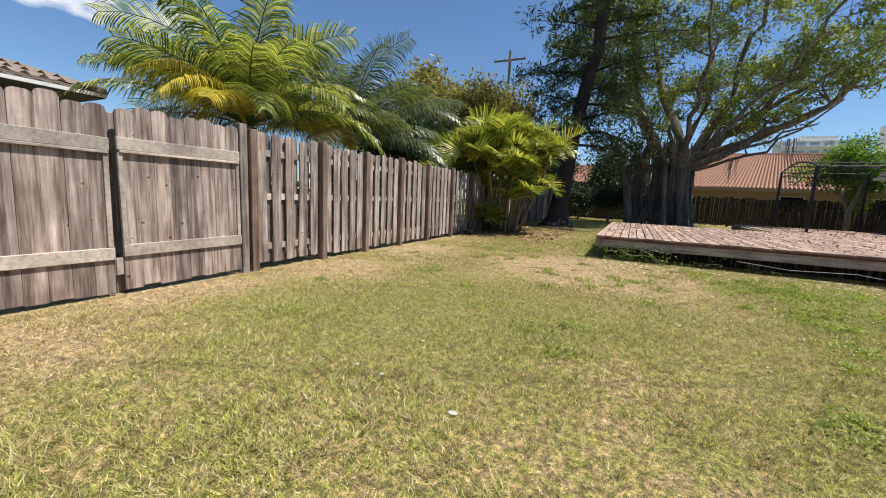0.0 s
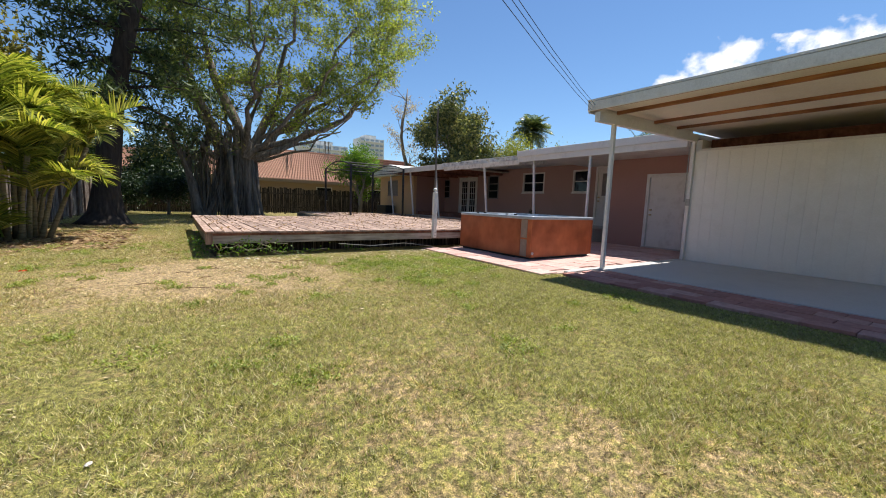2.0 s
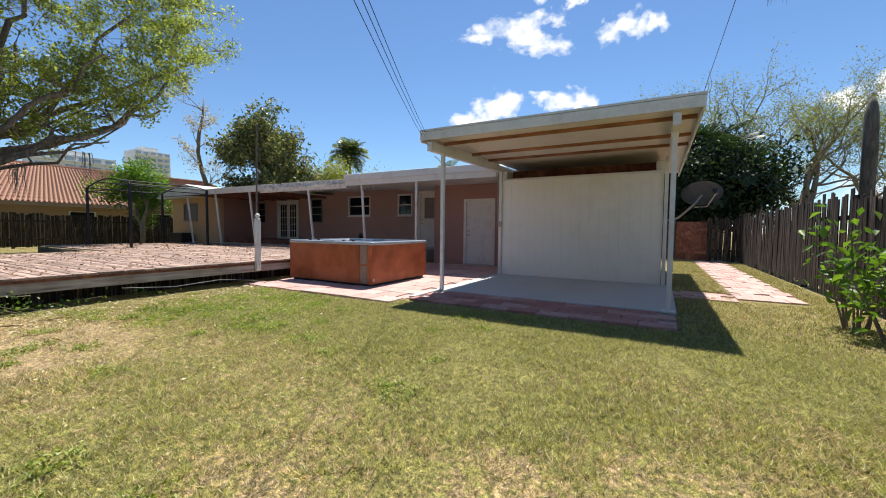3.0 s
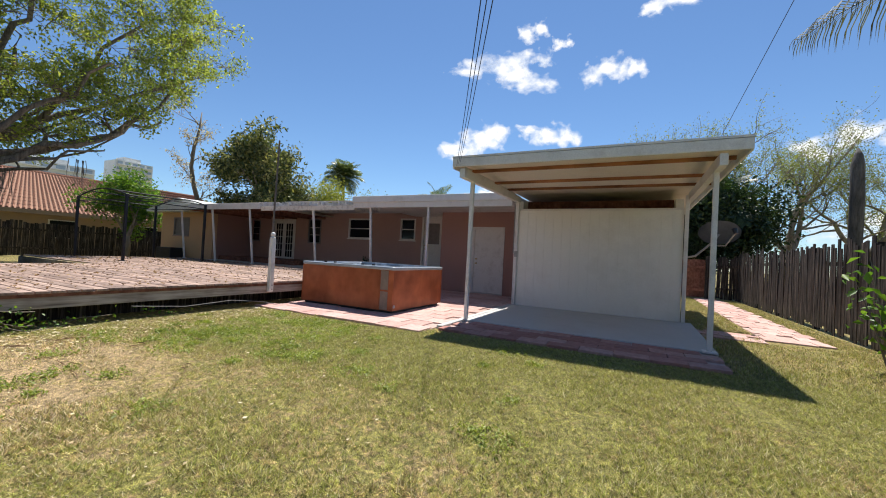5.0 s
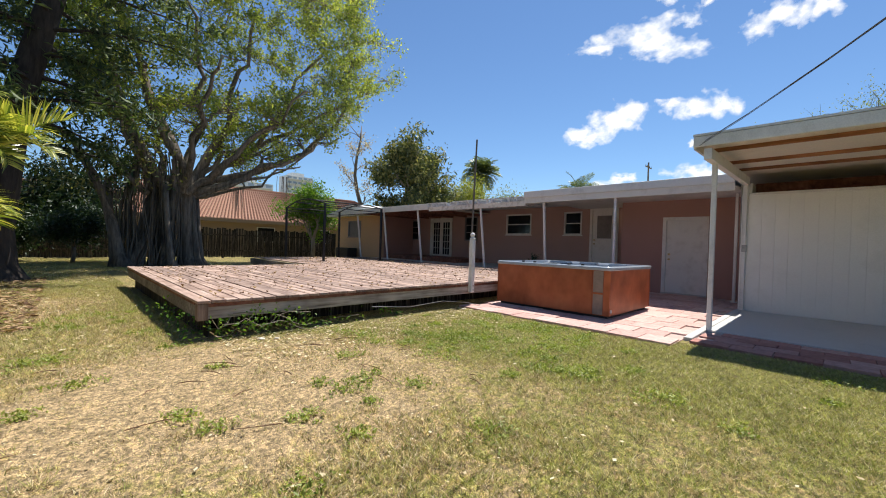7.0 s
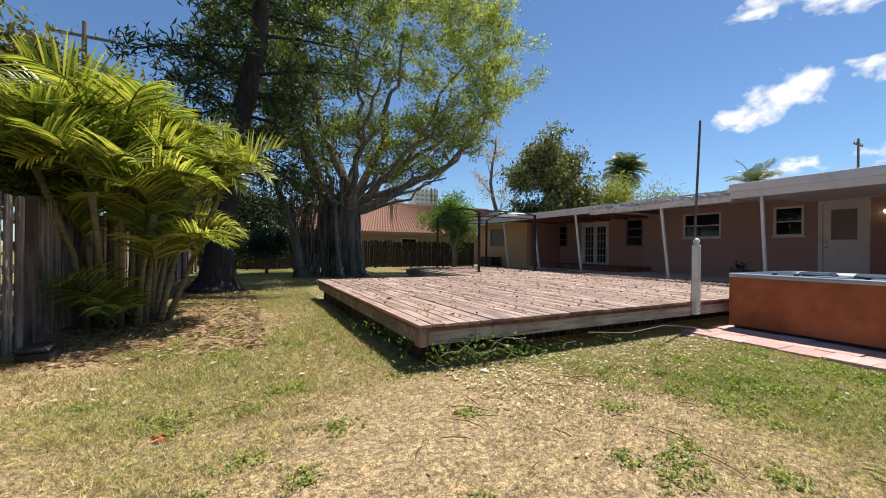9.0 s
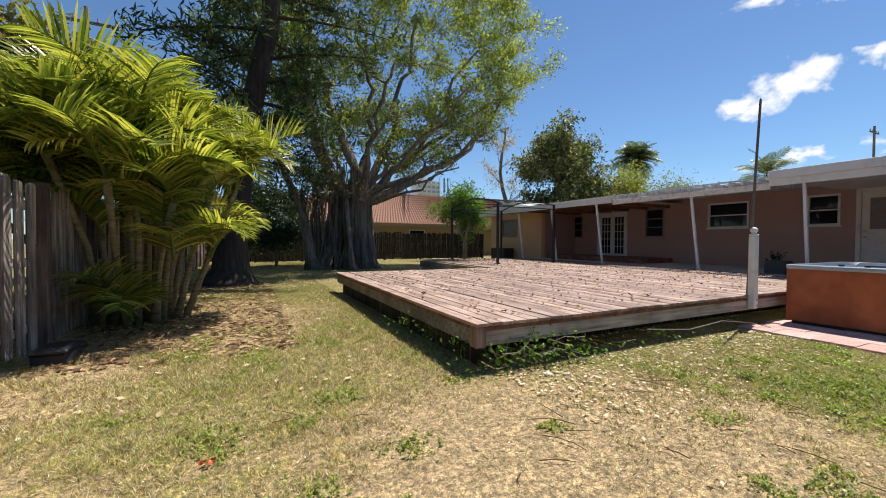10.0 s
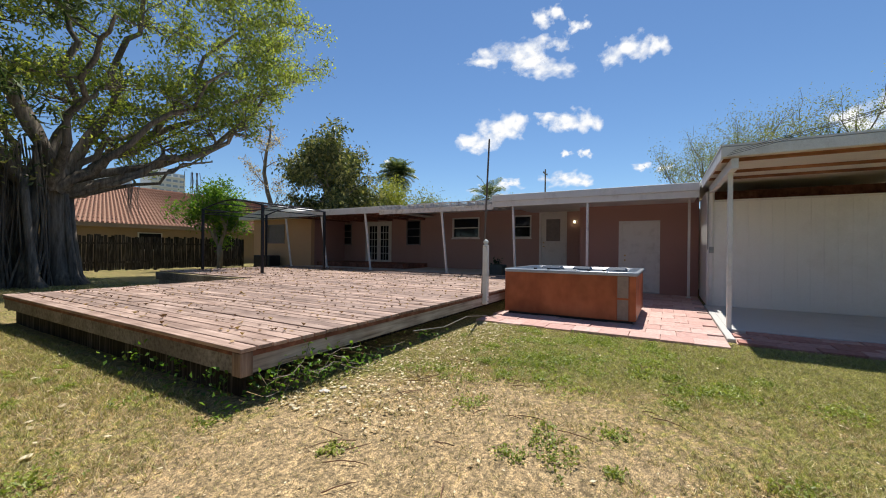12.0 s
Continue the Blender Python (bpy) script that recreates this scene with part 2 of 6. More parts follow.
M_RIMTUB = plain("grey_blue_tub_rim", (0.34, 0.38, 0.42), 0.25, 0, 0.5, 0.08)
M_TUBIN = plain("blue_grey_acrylic_shell", (0.045, 0.075, 0.12), 0.35, 0, 0.6, 0.35, 5)
M_VENT = plain("grey_brown_vent", (0.30, 0.24, 0.19), 0.7)
M_BRASS = plain("brass_knob", (0.55, 0.42, 0.22), 0.3, 0.9)
M_PLASTIC = plain("black_plastic", (0.02, 0.02, 0.024), 0.5)
M_CABLE = plain("black_cable", (0.015, 0.015, 0.015), 0.7)
M_POT = plain("dark_green_pot", (0.05, 0.06, 0.055), 0.6)
M_NBWALL = painted("beige_neighbour_wall", (0.37, 0.275, 0.195), (0.31, 0.235, 0.165), 0.85, 0.8, 30, 0.2)
M_NBDARK = painted("slate_neighbour_wall", (0.09, 0.10, 0.12), (0.07, 0.075, 0.09), 0.85, 0.8, 30, 0.2)
M_STONE = painted("pale_stone", (0.55, 0.52, 0.47), (0.4, 0.37, 0.33), 0.9, 6, 50, 0.5)
M_BANYAN = bark("banyan_bark", (0.055, 0.045, 0.035), (0.30, 0.25, 0.20), (7, 7, 0.8))
M_PINEBARK = bark("dark_pine_bark", (0.018, 0.014, 0.012), (0.075, 0.06, 0.05))
M_PALMBARK = bark("palm_stem", (0.16, 0.12, 0.06), (0.40, 0.33, 0.18), (3, 3, 14))
M_TWIG = bark("grey_twigs", (0.16, 0.13, 0.10), (0.34, 0.29, 0.24))
M_BANLEAF = leafy("banyan_leaf", (0.11, 0.15, 0.045), (0.25, 0.30, 0.075), (0.54, 0.52, 0.16), 0.6)
M_PINELEAF = leafy("pine_needles", (0.04, 0.07, 0.035), (0.085, 0.125, 0.058), (0.19, 0.23, 0.095), 0.45, 0.6)
M_ARECA = leafy("areca_leaf", (0.075, 0.115, 0.02), (0.24, 0.28, 0.045), (0.56, 0.52, 0.13), 0.42, 0.3, 0.65)
M_COCO = leafy("coconut_leaf", (0.05, 0.08, 0.025), (0.17, 0.21, 0.055), (0.56, 0.53, 0.17), 0.45, 0.3, 0.6)
# darker copy of the coconut leaf, with shade put into its colour
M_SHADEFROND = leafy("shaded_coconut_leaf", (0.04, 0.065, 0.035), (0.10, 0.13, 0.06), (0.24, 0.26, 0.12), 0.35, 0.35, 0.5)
M_YELLOWFROND = leafy("yellow_frond", (0.42, 0.33, 0.04), (0.60, 0.47, 0.06), (0.7, 0.58, 0.12), 0.4, 0.5, 0.5)
M_DRYFROND = leafy("dry_frond", (0.16, 0.12, 0.06), (0.26, 0.20, 0.10), (0.36, 0.29, 0.15), 0.3, 0.7, 0.5)
M_MANGO = leafy("mango_leaf", (0.12, 0.13, 0.045), (0.27, 0.235, 0.08), (0.46, 0.36, 0.13), 0.4)
M_FIG = leafy("fig_leaf", (0.04, 0.06, 0.028), (0.11, 0.13, 0.045), (0.34, 0.31, 0.12), 0.35, 0.4, 0.6)
M_LIME = leafy("yellow_green_leaf", (0.12, 0.15, 0.03), (0.25, 0.27, 0.05), (0.42, 0.40, 0.10), 0.4)
M_PINKLEAF = leafy("pale_dry_leaf", (0.26, 0.19, 0.13), (0.42, 0.33, 0.25), (0.60, 0.50, 0.42), 0.4, 0.6, 0.8)
# grey-brown frond, darkened so that its backlit shade is in the colour
M_BACKLITFROND = leafy("backlit_grey_frond", (0.05, 0.05, 0.04), (0.10, 0.10, 0.07), (0.2, 0.18, 0.11), 0.3, 0.6, 0.6)
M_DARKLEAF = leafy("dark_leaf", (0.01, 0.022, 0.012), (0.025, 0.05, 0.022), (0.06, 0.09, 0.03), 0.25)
M_PINETWIG = bark("red_brown_twig", (0.10, 0.05, 0.03), (0.26, 0.15, 0.09))
M_STUMP = bark("dead_trunk_bark", (0.05, 0.045, 0.04), (0.16, 0.145, 0.13))
M_BUSHLEAF = leafy("bush_leaf", (0.05, 0.12, 0.02), (0.12, 0.23, 0.03), (0.26, 0.36, 0.06), 0.45)
M_WEED = leafy("weed_leaf", (0.14, 0.18, 0.035), (0.26, 0.31, 0.065), (0.44, 0.46, 0.13), 0.4)
M_PALELEAF = leafy("pale_sparse_leaf", (0.12, 0.15, 0.05), (0.22, 0.24, 0.08), (0.34, 0.34, 0.14), 0.45)
M_LITTER = leafy("dry_fallen_leaf", (0.32, 0.23, 0.12), (0.56, 0.45, 0.27), (0.72, 0.64, 0.45), 0.25, 0.7, 0.85)
M_DECKLITTER = leafy("brown_fallen_leaf", (0.10, 0.05, 0.025), (0.22, 0.12, 0.06), (0.42, 0.28, 0.15), 0.15, 0.7, 0.9)


def brick_material(name, stops):
    m, t, b = material(name, 0.9)
    v, rnd = shifted(t, coords(t))
    n = noise_of(t, v, 14, 6, 0.7)
    c = mix(t, 1.0, ramp(t, rnd, stops), ramp(t, n, [(0.3, (0.72, 0.72, 0.72)), (0.7, (1.15, 1.15, 1.15))]), "MULTIPLY")
    t.links.new(c, b.inputs["Base Color"])
    bump(t, b, n, 0.5, 0.006)
    return m


M_PAVER = brick_material("pink_paver", [(0.0, (0.52, 0.315, 0.27)), (0.5, (0.58, 0.375, 0.325)), (1.0, (0.63, 0.44, 0.385))])
M_REDPAVER = brick_material("worn_red_paver", [(0.0, (0.34, 0.15, 0.12)), (0.5, (0.44, 0.22, 0.18)), (1.0, (0.50, 0.31, 0.26))])
M_TILE = brick_material("orange_roof_tile", [(0.0, (0.25, 0.115, 0.075)), (0.5, (0.32, 0.165, 0.11)), (1.0, (0.40, 0.235, 0.165))])
M_TILEGREY = brick_material("grey_brown_roof_tile", [(0.0, (0.22, 0.17, 0.14)), (0.5, (0.28, 0.22, 0.18)), (1.0, (0.34, 0.27, 0.22))])
# tower glass paled to grey-blue: distance haze put into the colour
M_HAZEGLASS = plain("hazed_far_glass", (0.30, 0.36, 0.42), 0.3)


# ---- building blocks ----
def part(name, bm, mat, parent=None, label="", smooth=False):
    me = bpy.data.meshes.new(name)
    if smooth:
        for f in bm.faces:
            f.smooth = True
    bm.to_mesh(me)
    bm.free()
    me.materials.append(mat)
    ob = new(name, me)
    ob.parent = parent
    if label:
        tagged(ob, label)
    return ob


def share(name, me, m, parent):
    """One more piece on a mesh that others use too."""
    ob = new(name, me)
    ob.parent = parent
    ob.matrix_basis = m
    return ob


def piece_mesh(name, bm, mat):
    me = bpy.data.meshes.new(name)
    bm.to_mesh(me)
    bm.free()
    me.materials.append(mat)
    return me


def root(name, label, category, group="", kind="", at=(0, 0, 0)):
    ob = new(name)
    ob.location = at
    ob.empty_display_size = 0.1
    return tagged(ob, label, category, group, kind)


def box(bm, x0, x1, y0, y1, z0, z1, m=None, bevel=0.0):
    r = bmesh.ops.create_cube(bm, size=1)
    s = Matrix.Translation(((x0 + x1) / 2, (y0 + y1) / 2, (z0 + z1) / 2)) @ Matrix.Diagonal((x1 - x0, y1 - y0, z1 - z0, 1))
    bmesh.ops.transform(bm, matrix=(m @ s) if m else s, verts=r["verts"])
    if bevel:
        edges = list({e for v in r["verts"] for e in v.link_edges})
        bmesh.ops.bevel(bm, geom=edges, offset=bevel, segments=1, affect="EDGES")
    return bm


def boxed(x0, x1, y0, y1, z0, z1, bevel=0.0):
    return box(bmesh.new(), x0, x1, y0, y1, z0, z1, None, bevel)


def tube(bm, pts, radii, n=8, cap=True, squash=None):
    pts = [Vector(p) for p in pts]
    rings = []
    for i, p in enumerate(pts):
        d = (pts[min(i + 1, len(pts) - 1)] - pts[max(i - 1, 0)]).normalized()
        u = d.cross(Vector((0, 0, 1))) if abs(d.z) < 0.95 else d.cross(Vector((0, 1, 0)))
        u.normalize()
        w = d.cross(u)
        r = radii[i] if isinstance(radii, (list, tuple)) else radii
        rings.append([bm.verts.new(p + (u * math.cos(a) + w * math.sin(a)) * r) for a in (2 * math.pi * k / n for k in range(n))])
    for a, b in zip(rings, rings[1:]):
        for k in range(n):
            bm.faces.new((a[k], a[(k + 1) % n], b[(k + 1) % n], b[k]))
    if cap:
        bm.faces.new(rings[0][::-1])
        bm.faces.new(rings[-1])
    return bm


def prism(bm, outline, depth, m):
    """An outline in x, z pulled along y by depth."""
    a = [bm.verts.new(m @ Vector((x, 0, z))) for x, z in outline]
    b = [bm.verts.new(m @ Vector((x, depth, z))) for x, z in outline]
    n = len(a)
    for k in range(n):
        bm.faces.new((a[k], a[(k + 1) % n], b[(k + 1) % n], b[k]))
    bm.faces.new(a[::-1])
    bm.faces.new(b)
    return bm


def arrays(name, verts, faces, mat, parent=None, smooth=False):
    """A mesh object from numpy arrays of vertices and equal-sided faces."""
    me = bpy.data.meshes.new(name)
    faces = np.asarray(faces, dtype=np.int32)
    k, n = faces.shape[1], len(faces)
    me.vertices.add(len(verts))
    me.vertices.foreach_set("co", np.asarray(verts, dtype=np.float32).ravel())
    me.loops.add(n * k)
    me.loops.foreach_set("vertex_index", faces.ravel())
    me.polygons.add(n)
    me.polygons.foreach_set("loop_start", np.arange(0, n * k, k, dtype=np.int32))
    me.update(calc_edges=True)
    me.materials.append(mat)
    ob = new(name, me)
    ob.parent = parent
    return ob


def leaf_cloud(centres, per, spread, size, up=0.5, slim=0.45, seed=1, fold=0.18):
    """Diamond leaves, folded a little along the middle, scattered round each centre."""
    r = np.random.default_rng(seed)
    c = np.repeat(np.asarray(centres, dtype=float), per, axis=0)
    n = len(c)
    c = c + r.normal(0, 1, (n, 3)) * spread
    d = r.normal(0, 1, (n, 3))
    d[:, 2] -= 0.3
    d /= np.linalg.norm(d, axis=1)[:, None]
    nrm = r.normal(0, 1, (n, 3)) + np.array((0, 0, up * 2))
    s = np.cross(d, nrm)
    s /= np.linalg.norm(s, axis=1)[:, None] + 1e-9
    w = np.cross(s, d)
    L = (size * r.uniform(0.6, 1.35, n))[:, None]
    v = np.stack([c - d * L * 0.5, c + s * L * slim * 0.5 + w * L * fold, c + d * L * 0.5, c - s * L * slim * 0.5 + w * L * fold], 1)
    i = np.arange(n)[:, None] * 4
    return v.reshape(-1, 3), np.concatenate([i + np.array([[0, 1, 2]]), i + np.array([[0, 2, 3]])])


def grow(base, way, length, radius, levels, r, up=0.15, split=3, shrink=0.72, bend=0.25, taper=0.62, spread=0.75):
    """Limbs of a tree as (points, radii), and the places where twigs end."""
    limbs, tips = [], []

    def limb(p, d, ln, rad, lv):
        pts, rads, steps = [p.copy()], [rad], 5
        for k in range(steps):
            d = (d + Vector(r.normal(0, bend, 3)) * 0.5 + Vector((0, 0, up * 0.3))).normalized()
            p = p + d * (ln / steps)
            pts.append(p.copy())
            rads.append(rad * (1 - (1 - taper) * (k + 1) / steps))
            if lv <= 1:
                tips.append(tuple(p))
        limbs.append((pts, rads, lv))
        if lv > 0:
            for k in range(split):
                at = pts[-1] if k == 0 else pts[int(r.integers(2, steps + 1))]
                out = Vector(r.normal(0, 1, 3))
                nd = (d + out * spread * (0.55 if k == 0 else 1)).normalized()
                limb(at, nd, ln * shrink * r.uniform(0.75, 1.2), rads[-1] * (0.95 if k == 0 else 0.75), lv - 1)

    limb(Vector(base), Vector(way).normalized(), length, radius, levels)
    return limbs, tips


def limbs_mesh(limbs, bm=None):
    bm = bm or bmesh.new()
    for pts, rads, lv in limbs:
        tube(bm, pts, rads, 10 if lv > 2 else 6 if lv > 0 else 4, cap=False)
    return bm


def frond(bm, at, yaw, rise, length, droop, leaflets=34, leaf=0.42, width=0.03, v_angle=0.5, hang=0.35, r=random):
    """A feather palm leaf: an arching rib and two rows of leaflets, folded along their middle."""
    pts, steps = [], 9
    p = Vector(at)
    a = rise
    h = Vector((math.cos(yaw), math.sin(yaw), 0))
    for k in range(steps + 1):
        pts.append(p.copy())
        p = p + (h * math.cos(a) + Vector((0, 0, math.sin(a)))) * (length / steps)
        a -= droop / steps * (0.5 + k / steps)
    tube(bm, pts, [0.022 * (1 - 0.85 * k / steps) + 0.003 for k in range(steps + 1)], 4, cap=False)
    side = Vector((-math.sin(yaw), math.cos(yaw), 0))
    roll = r.uniform(-0.75, 0.75)
    for k in range(leaflets):
        f = 0.16 + 0.84 * k / (leaflets - 1)
        i = min(int(f * steps), steps - 1)
        q = pts[i].lerp(pts[i + 1], f * steps - i)
        d = (pts[i + 1] - pts[i]).normalized()
        nrm = side.cross(d).normalized() * -1
        turn = roll * f
        flat = side * math.cos(turn) + nrm * math.sin(turn)
        nrm = nrm * math.cos(turn) - side * math.sin(turn)
        ln = leaf * (0.45 + 1.1 * math.sin(math.pi * min(1, f * 0.86 + 0.12))) * r.uniform(0.85, 1.1)
        for s in (-1, 1):
            w = (flat * s + d * (0.35 + 0.6 * f) + nrm * v_angle * r.uniform(0.6, 1.3)).normalized()
            sag = hang * r.uniform(0.7, 1.3)
            e1 = q + w * ln * 0.36
            w2 = (w - Vector((0, 0, sag * 0.6))).normalized()
            e2 = e1 + w2 * ln * 0.36
            e3 = e2 + (w2 - Vector((0, 0, sag * 1.2))).normalized() * ln * 0.36
            c = d * width * 0.5
            v = [bm.verts.new(x) for x in (q - c * 0.6, q + c * 0.6, e1 + c, e1 - c, e2 + c * 0.8, e2 - c * 0.8, e3)]
            bm.faces.new((v[0], v[1], v[2], v[3]))
            bm.faces.new((v[3], v[2], v[4], v[5]))
            bm.faces.new((v[5], v[4], v[6]))


def sheet_with_holes(bm, x0, x1, y0, y1, z0, z1, holes):
    """One connected slab between x0 and x1, with openings (y0, y1, z0, z1) through it."""
    ys = sorted({y0, y1, *[v for h in holes for v in h[:2] if y0 <= v <= y1]})
    zs = sorted({z0, z1, *[v for h in holes for v in h[2:] if z0 <= v <= z1]})
    verts = {}

    def vert(i, j, k):
        if (i, j, k) not in verts:
            verts[i, j, k] = bm.verts.new(((x0, x1)[k], ys[i], zs[j]))
        return verts[i, j, k]

    def solid(i, j):
        if not (0 <= i < len(ys) - 1 and 0 <= j < len(zs) - 1):
            return False
        y, z = (ys[i] + ys[i + 1]) / 2, (zs[j] + zs[j + 1]) / 2
        return not any(h[0] < y < h[1] and h[2] < z < h[3] for h in holes)

    for i in range(len(ys) - 1):
        for j in range(len(zs) - 1):
            if not solid(i, j):
                continue
            bm.faces.new((vert(i, j, 0), vert(i, j + 1, 0), vert(i + 1, j + 1, 0), vert(i + 1, j, 0)))
            bm.faces.new((vert(i, j, 1), vert(i + 1, j, 1), vert(i + 1, j + 1, 1), vert(i, j + 1, 1)))
            if not solid(i - 1, j):
                bm.faces.new((vert(i, j, 0), vert(i, j, 1), vert(i, j + 1, 1), vert(i, j + 1, 0)))
            if not solid(i + 1, j):
                bm.faces.new((vert(i + 1, j, 0), vert(i + 1, j + 1, 0), vert(i + 1, j + 1, 1), vert(i + 1, j, 1)))
            if not solid(i, j - 1):
                bm.faces.new((vert(i, j, 0), vert(i + 1, j, 0), vert(i + 1, j, 1), vert(i, j, 1)))
            if not solid(i, j + 1):
                bm.faces.new((vert(i, j + 1, 0), vert(i, j + 1, 1), vert(i + 1, j + 1, 1), vert(i + 1, j + 1, 0)))
    bmesh.ops.recalc_face_normals(bm, faces=bm.faces[:])
    return bm


# ---- ground ----
def ground():
    n = 120
    xs = np.concatenate([[-900, -300, -100, -40], np.linspace(-20, 30, n), [60, 120, 300, 900]])
    ys = np.concatenate([[-900, -300, -100, -40], np.linspace(-12, 40, n), [60, 120, 300, 900]])
    gx, gy = np.meshgrid(xs, ys, indexing="ij")
    near = (gx > -4.4) & (gx < 3.4) & (gy > -1.2) & (gy < 28)
    gz = np.array([[0.018 * noise.noise((a * 0.9, b * 0.9, 0)) for b in ys] for a in xs]) * near
    v = np.stack([gx, gy, gz], -1).reshape(-1, 3)
    m = len(ys)
    i = np.arange((len(xs) - 1) * m).reshape(-1, m)[:, :-1].ravel()
    ob = arrays("ground", v, np.stack([i, i + m, i + m + 1, i + 1], 1), M_SOIL)
    return tagged(ob, "dry patchy lawn of straw and green grass over sandy soil", "lawn", kind="structure")


ground()


# ---- house ----
WX = 12.04      # garden face of the house
GX = 10.2       # garden face of the utility room
SX = 8.04       # face of the white store under the carport
EX = 8.15       # edge of the porch roof
FLOOR = 0.46
house = root("house", "single-storey peach stucco house with a flat white porch roof", "house", at=(12, 12, 0))
house.matrix_basis = Matrix.Identity(4)


def wall_y(name, x, thick, y0, y1, z0, z1, holes, mat, label=""):
    """A wall along y whose garden face is at x, with openings (y0, y1, z0, z1) through it."""
    bm = sheet_with_holes(bmesh.new(), x, x + thick, y0, y1, z0, z1, holes)
    return part(name, bm, mat, house, label)


def window_in(x, y0, y1, z0, z1, bars, pale=True, blind=False, label="white framed sash window with dark glass"):
    """A window set in a wall along y: frame, sill, sashes and panes."""
    w = new("window")
    w.parent = house
    tagged(w, label)
    t = 0.055
    bm = sheet_with_holes(bmesh.new(), x - 0.02, x + 0.07, y0, y1, z0, z1, [(y0 + t, y1 - t, z0 + t, z1 - t)])
    part("window_frame", bm, M_WHITE if pale else M_SCREEN, w)
    part("window_sill", boxed(x - 0.06, x + 0.05, y0 - 0.03, y1 + 0.03, z0 - 0.04, z0, 0.005), M_WHITE if pale else M_STUCCO, w)
    zs = [z0 + t + (z1 - z0 - 2 * t) * k / bars for k in range(bars + 1)]
    for k in range(bars):
        part("pane", boxed(x + 0.045 + 0.012 * (k % 2), x + 0.051 + 0.012 * (k % 2), y0 + t, y1 - t, zs[k], zs[k + 1]), M_SCREEN if blind else M_GLASS, w)
        if k:
            part("sash_bar", boxed(x + 0.02, x + 0.065, y0 + t, y1 - t, zs[k] - 0.018, zs[k] + 0.018, 0.003), M_WHITE if pale else M_SCREEN, w)
    return w


W1 = (12.24, 13.50, 1.70, 2.57)
W2 = (10.06, 10.78, 1.70, 2.58)
HD = (8.80, 9.68, FLOOR, 2.60)
FD = (16.82, 18.26, FLOOR, 2.46)
W3 = (15.12, 15.92, 1.40, 2.54)
W4 = (19.25, 20.0, 1.40, 2.46)
wall_y("wall", WX, 0.2, 7.93, 21.6, 0, 2.95, [W1, W2, HD, FD, W3, W4], M_STUCCO, "peach stucco rear wall with windows and doors")
window_in(WX, *W1, 2, label="white framed window with dark glass and sash bars")
window_in(WX, *W2, 2, label="narrow white framed sash window with dark glass")
window_in(WX, *W3, 3, pale=False, label="dark sash window beside the glazed doors")
window_in(WX, *W4, 3, pale=False, label="dark narrow sash window in shade")

# utility room beside the carport
GD = (5.80, 6.74, 0.05, 2.06)
wall_y("wall", GX, 0.2, 4.80, 7.93, 0, 2.95, [GD], M_STUCCO2, "salmon stucco wall of the utility room")
part("wall", boxed(GX + 0.2, WX, 7.73, 7.93, 0, 2.95), M_STUCCO2, house)
part("wall", boxed(GX + 0.2, 22, 4.80, 5.0, 0, 2.6), M_STUCCO2, house)
part("wall", boxed(21.8, 22, 5.0, 26, 0, 2.6), M_STUCCO, house)


def panel_door(y0, y1, z0, z1, x, label, glazed=False, knob_at=None):
    d = new("door")
    d.parent = house
    tagged(d, label)
    bm = sheet_with_holes(bmesh.new(), x - 0.025, x + 0.08, y0 - 0.07, y1 + 0.07, z0, z1 + 0.07, [(y0 + 0.02, y1 - 0.02, z0 - 1, z1 - 0.02)])
    part("door_frame", bm, M_WHITE, d)
    bm = bmesh.new()
    if glazed:
        g = (y0 + 0.18, y1 - 0.18, z0 + 1.12, z1 - 0.2)
        sheet_with_holes(bm, x + 0.03, x + 0.075, y0 + 0.02, y1 - 0.02, z0, z1 - 0.02, [g])
        part("pane", boxed(x + 0.045, x + 0.052, *g), M_SCREEN, d, "pale obscured glass")
    else:
        box(bm, x + 0.03, x + 0.075, y0 + 0.02, y1 - 0.02, z0, z1 - 0.02)
    part("door_leaf", bm, M_WHITE, d)
    part("threshold", boxed(x - 0.06, x + 0.1, y0 - 0.07, y1 + 0.07, z0 - 0.05, z0), M_SLAB, d)
    ky = y1 - 0.1
    for z in (z0 + 0.92, z0 + 1.06):
        bm = bmesh.new()
        tube(bm, [(x + 0.03, ky, z), (x - 0.012, ky, z), (x - 0.014, ky, z), (x - 0.05, ky, z)], [0.026, 0.026, 0.014, 0.022], 10)
        part("door_handle", bm, M_BRASS, d)
    return d


panel_door(*GD, GX, "plain white utility door, closed, in a white frame")
panel_door(*HD, WX, "white back door, closed, with a glazed upper half", True)


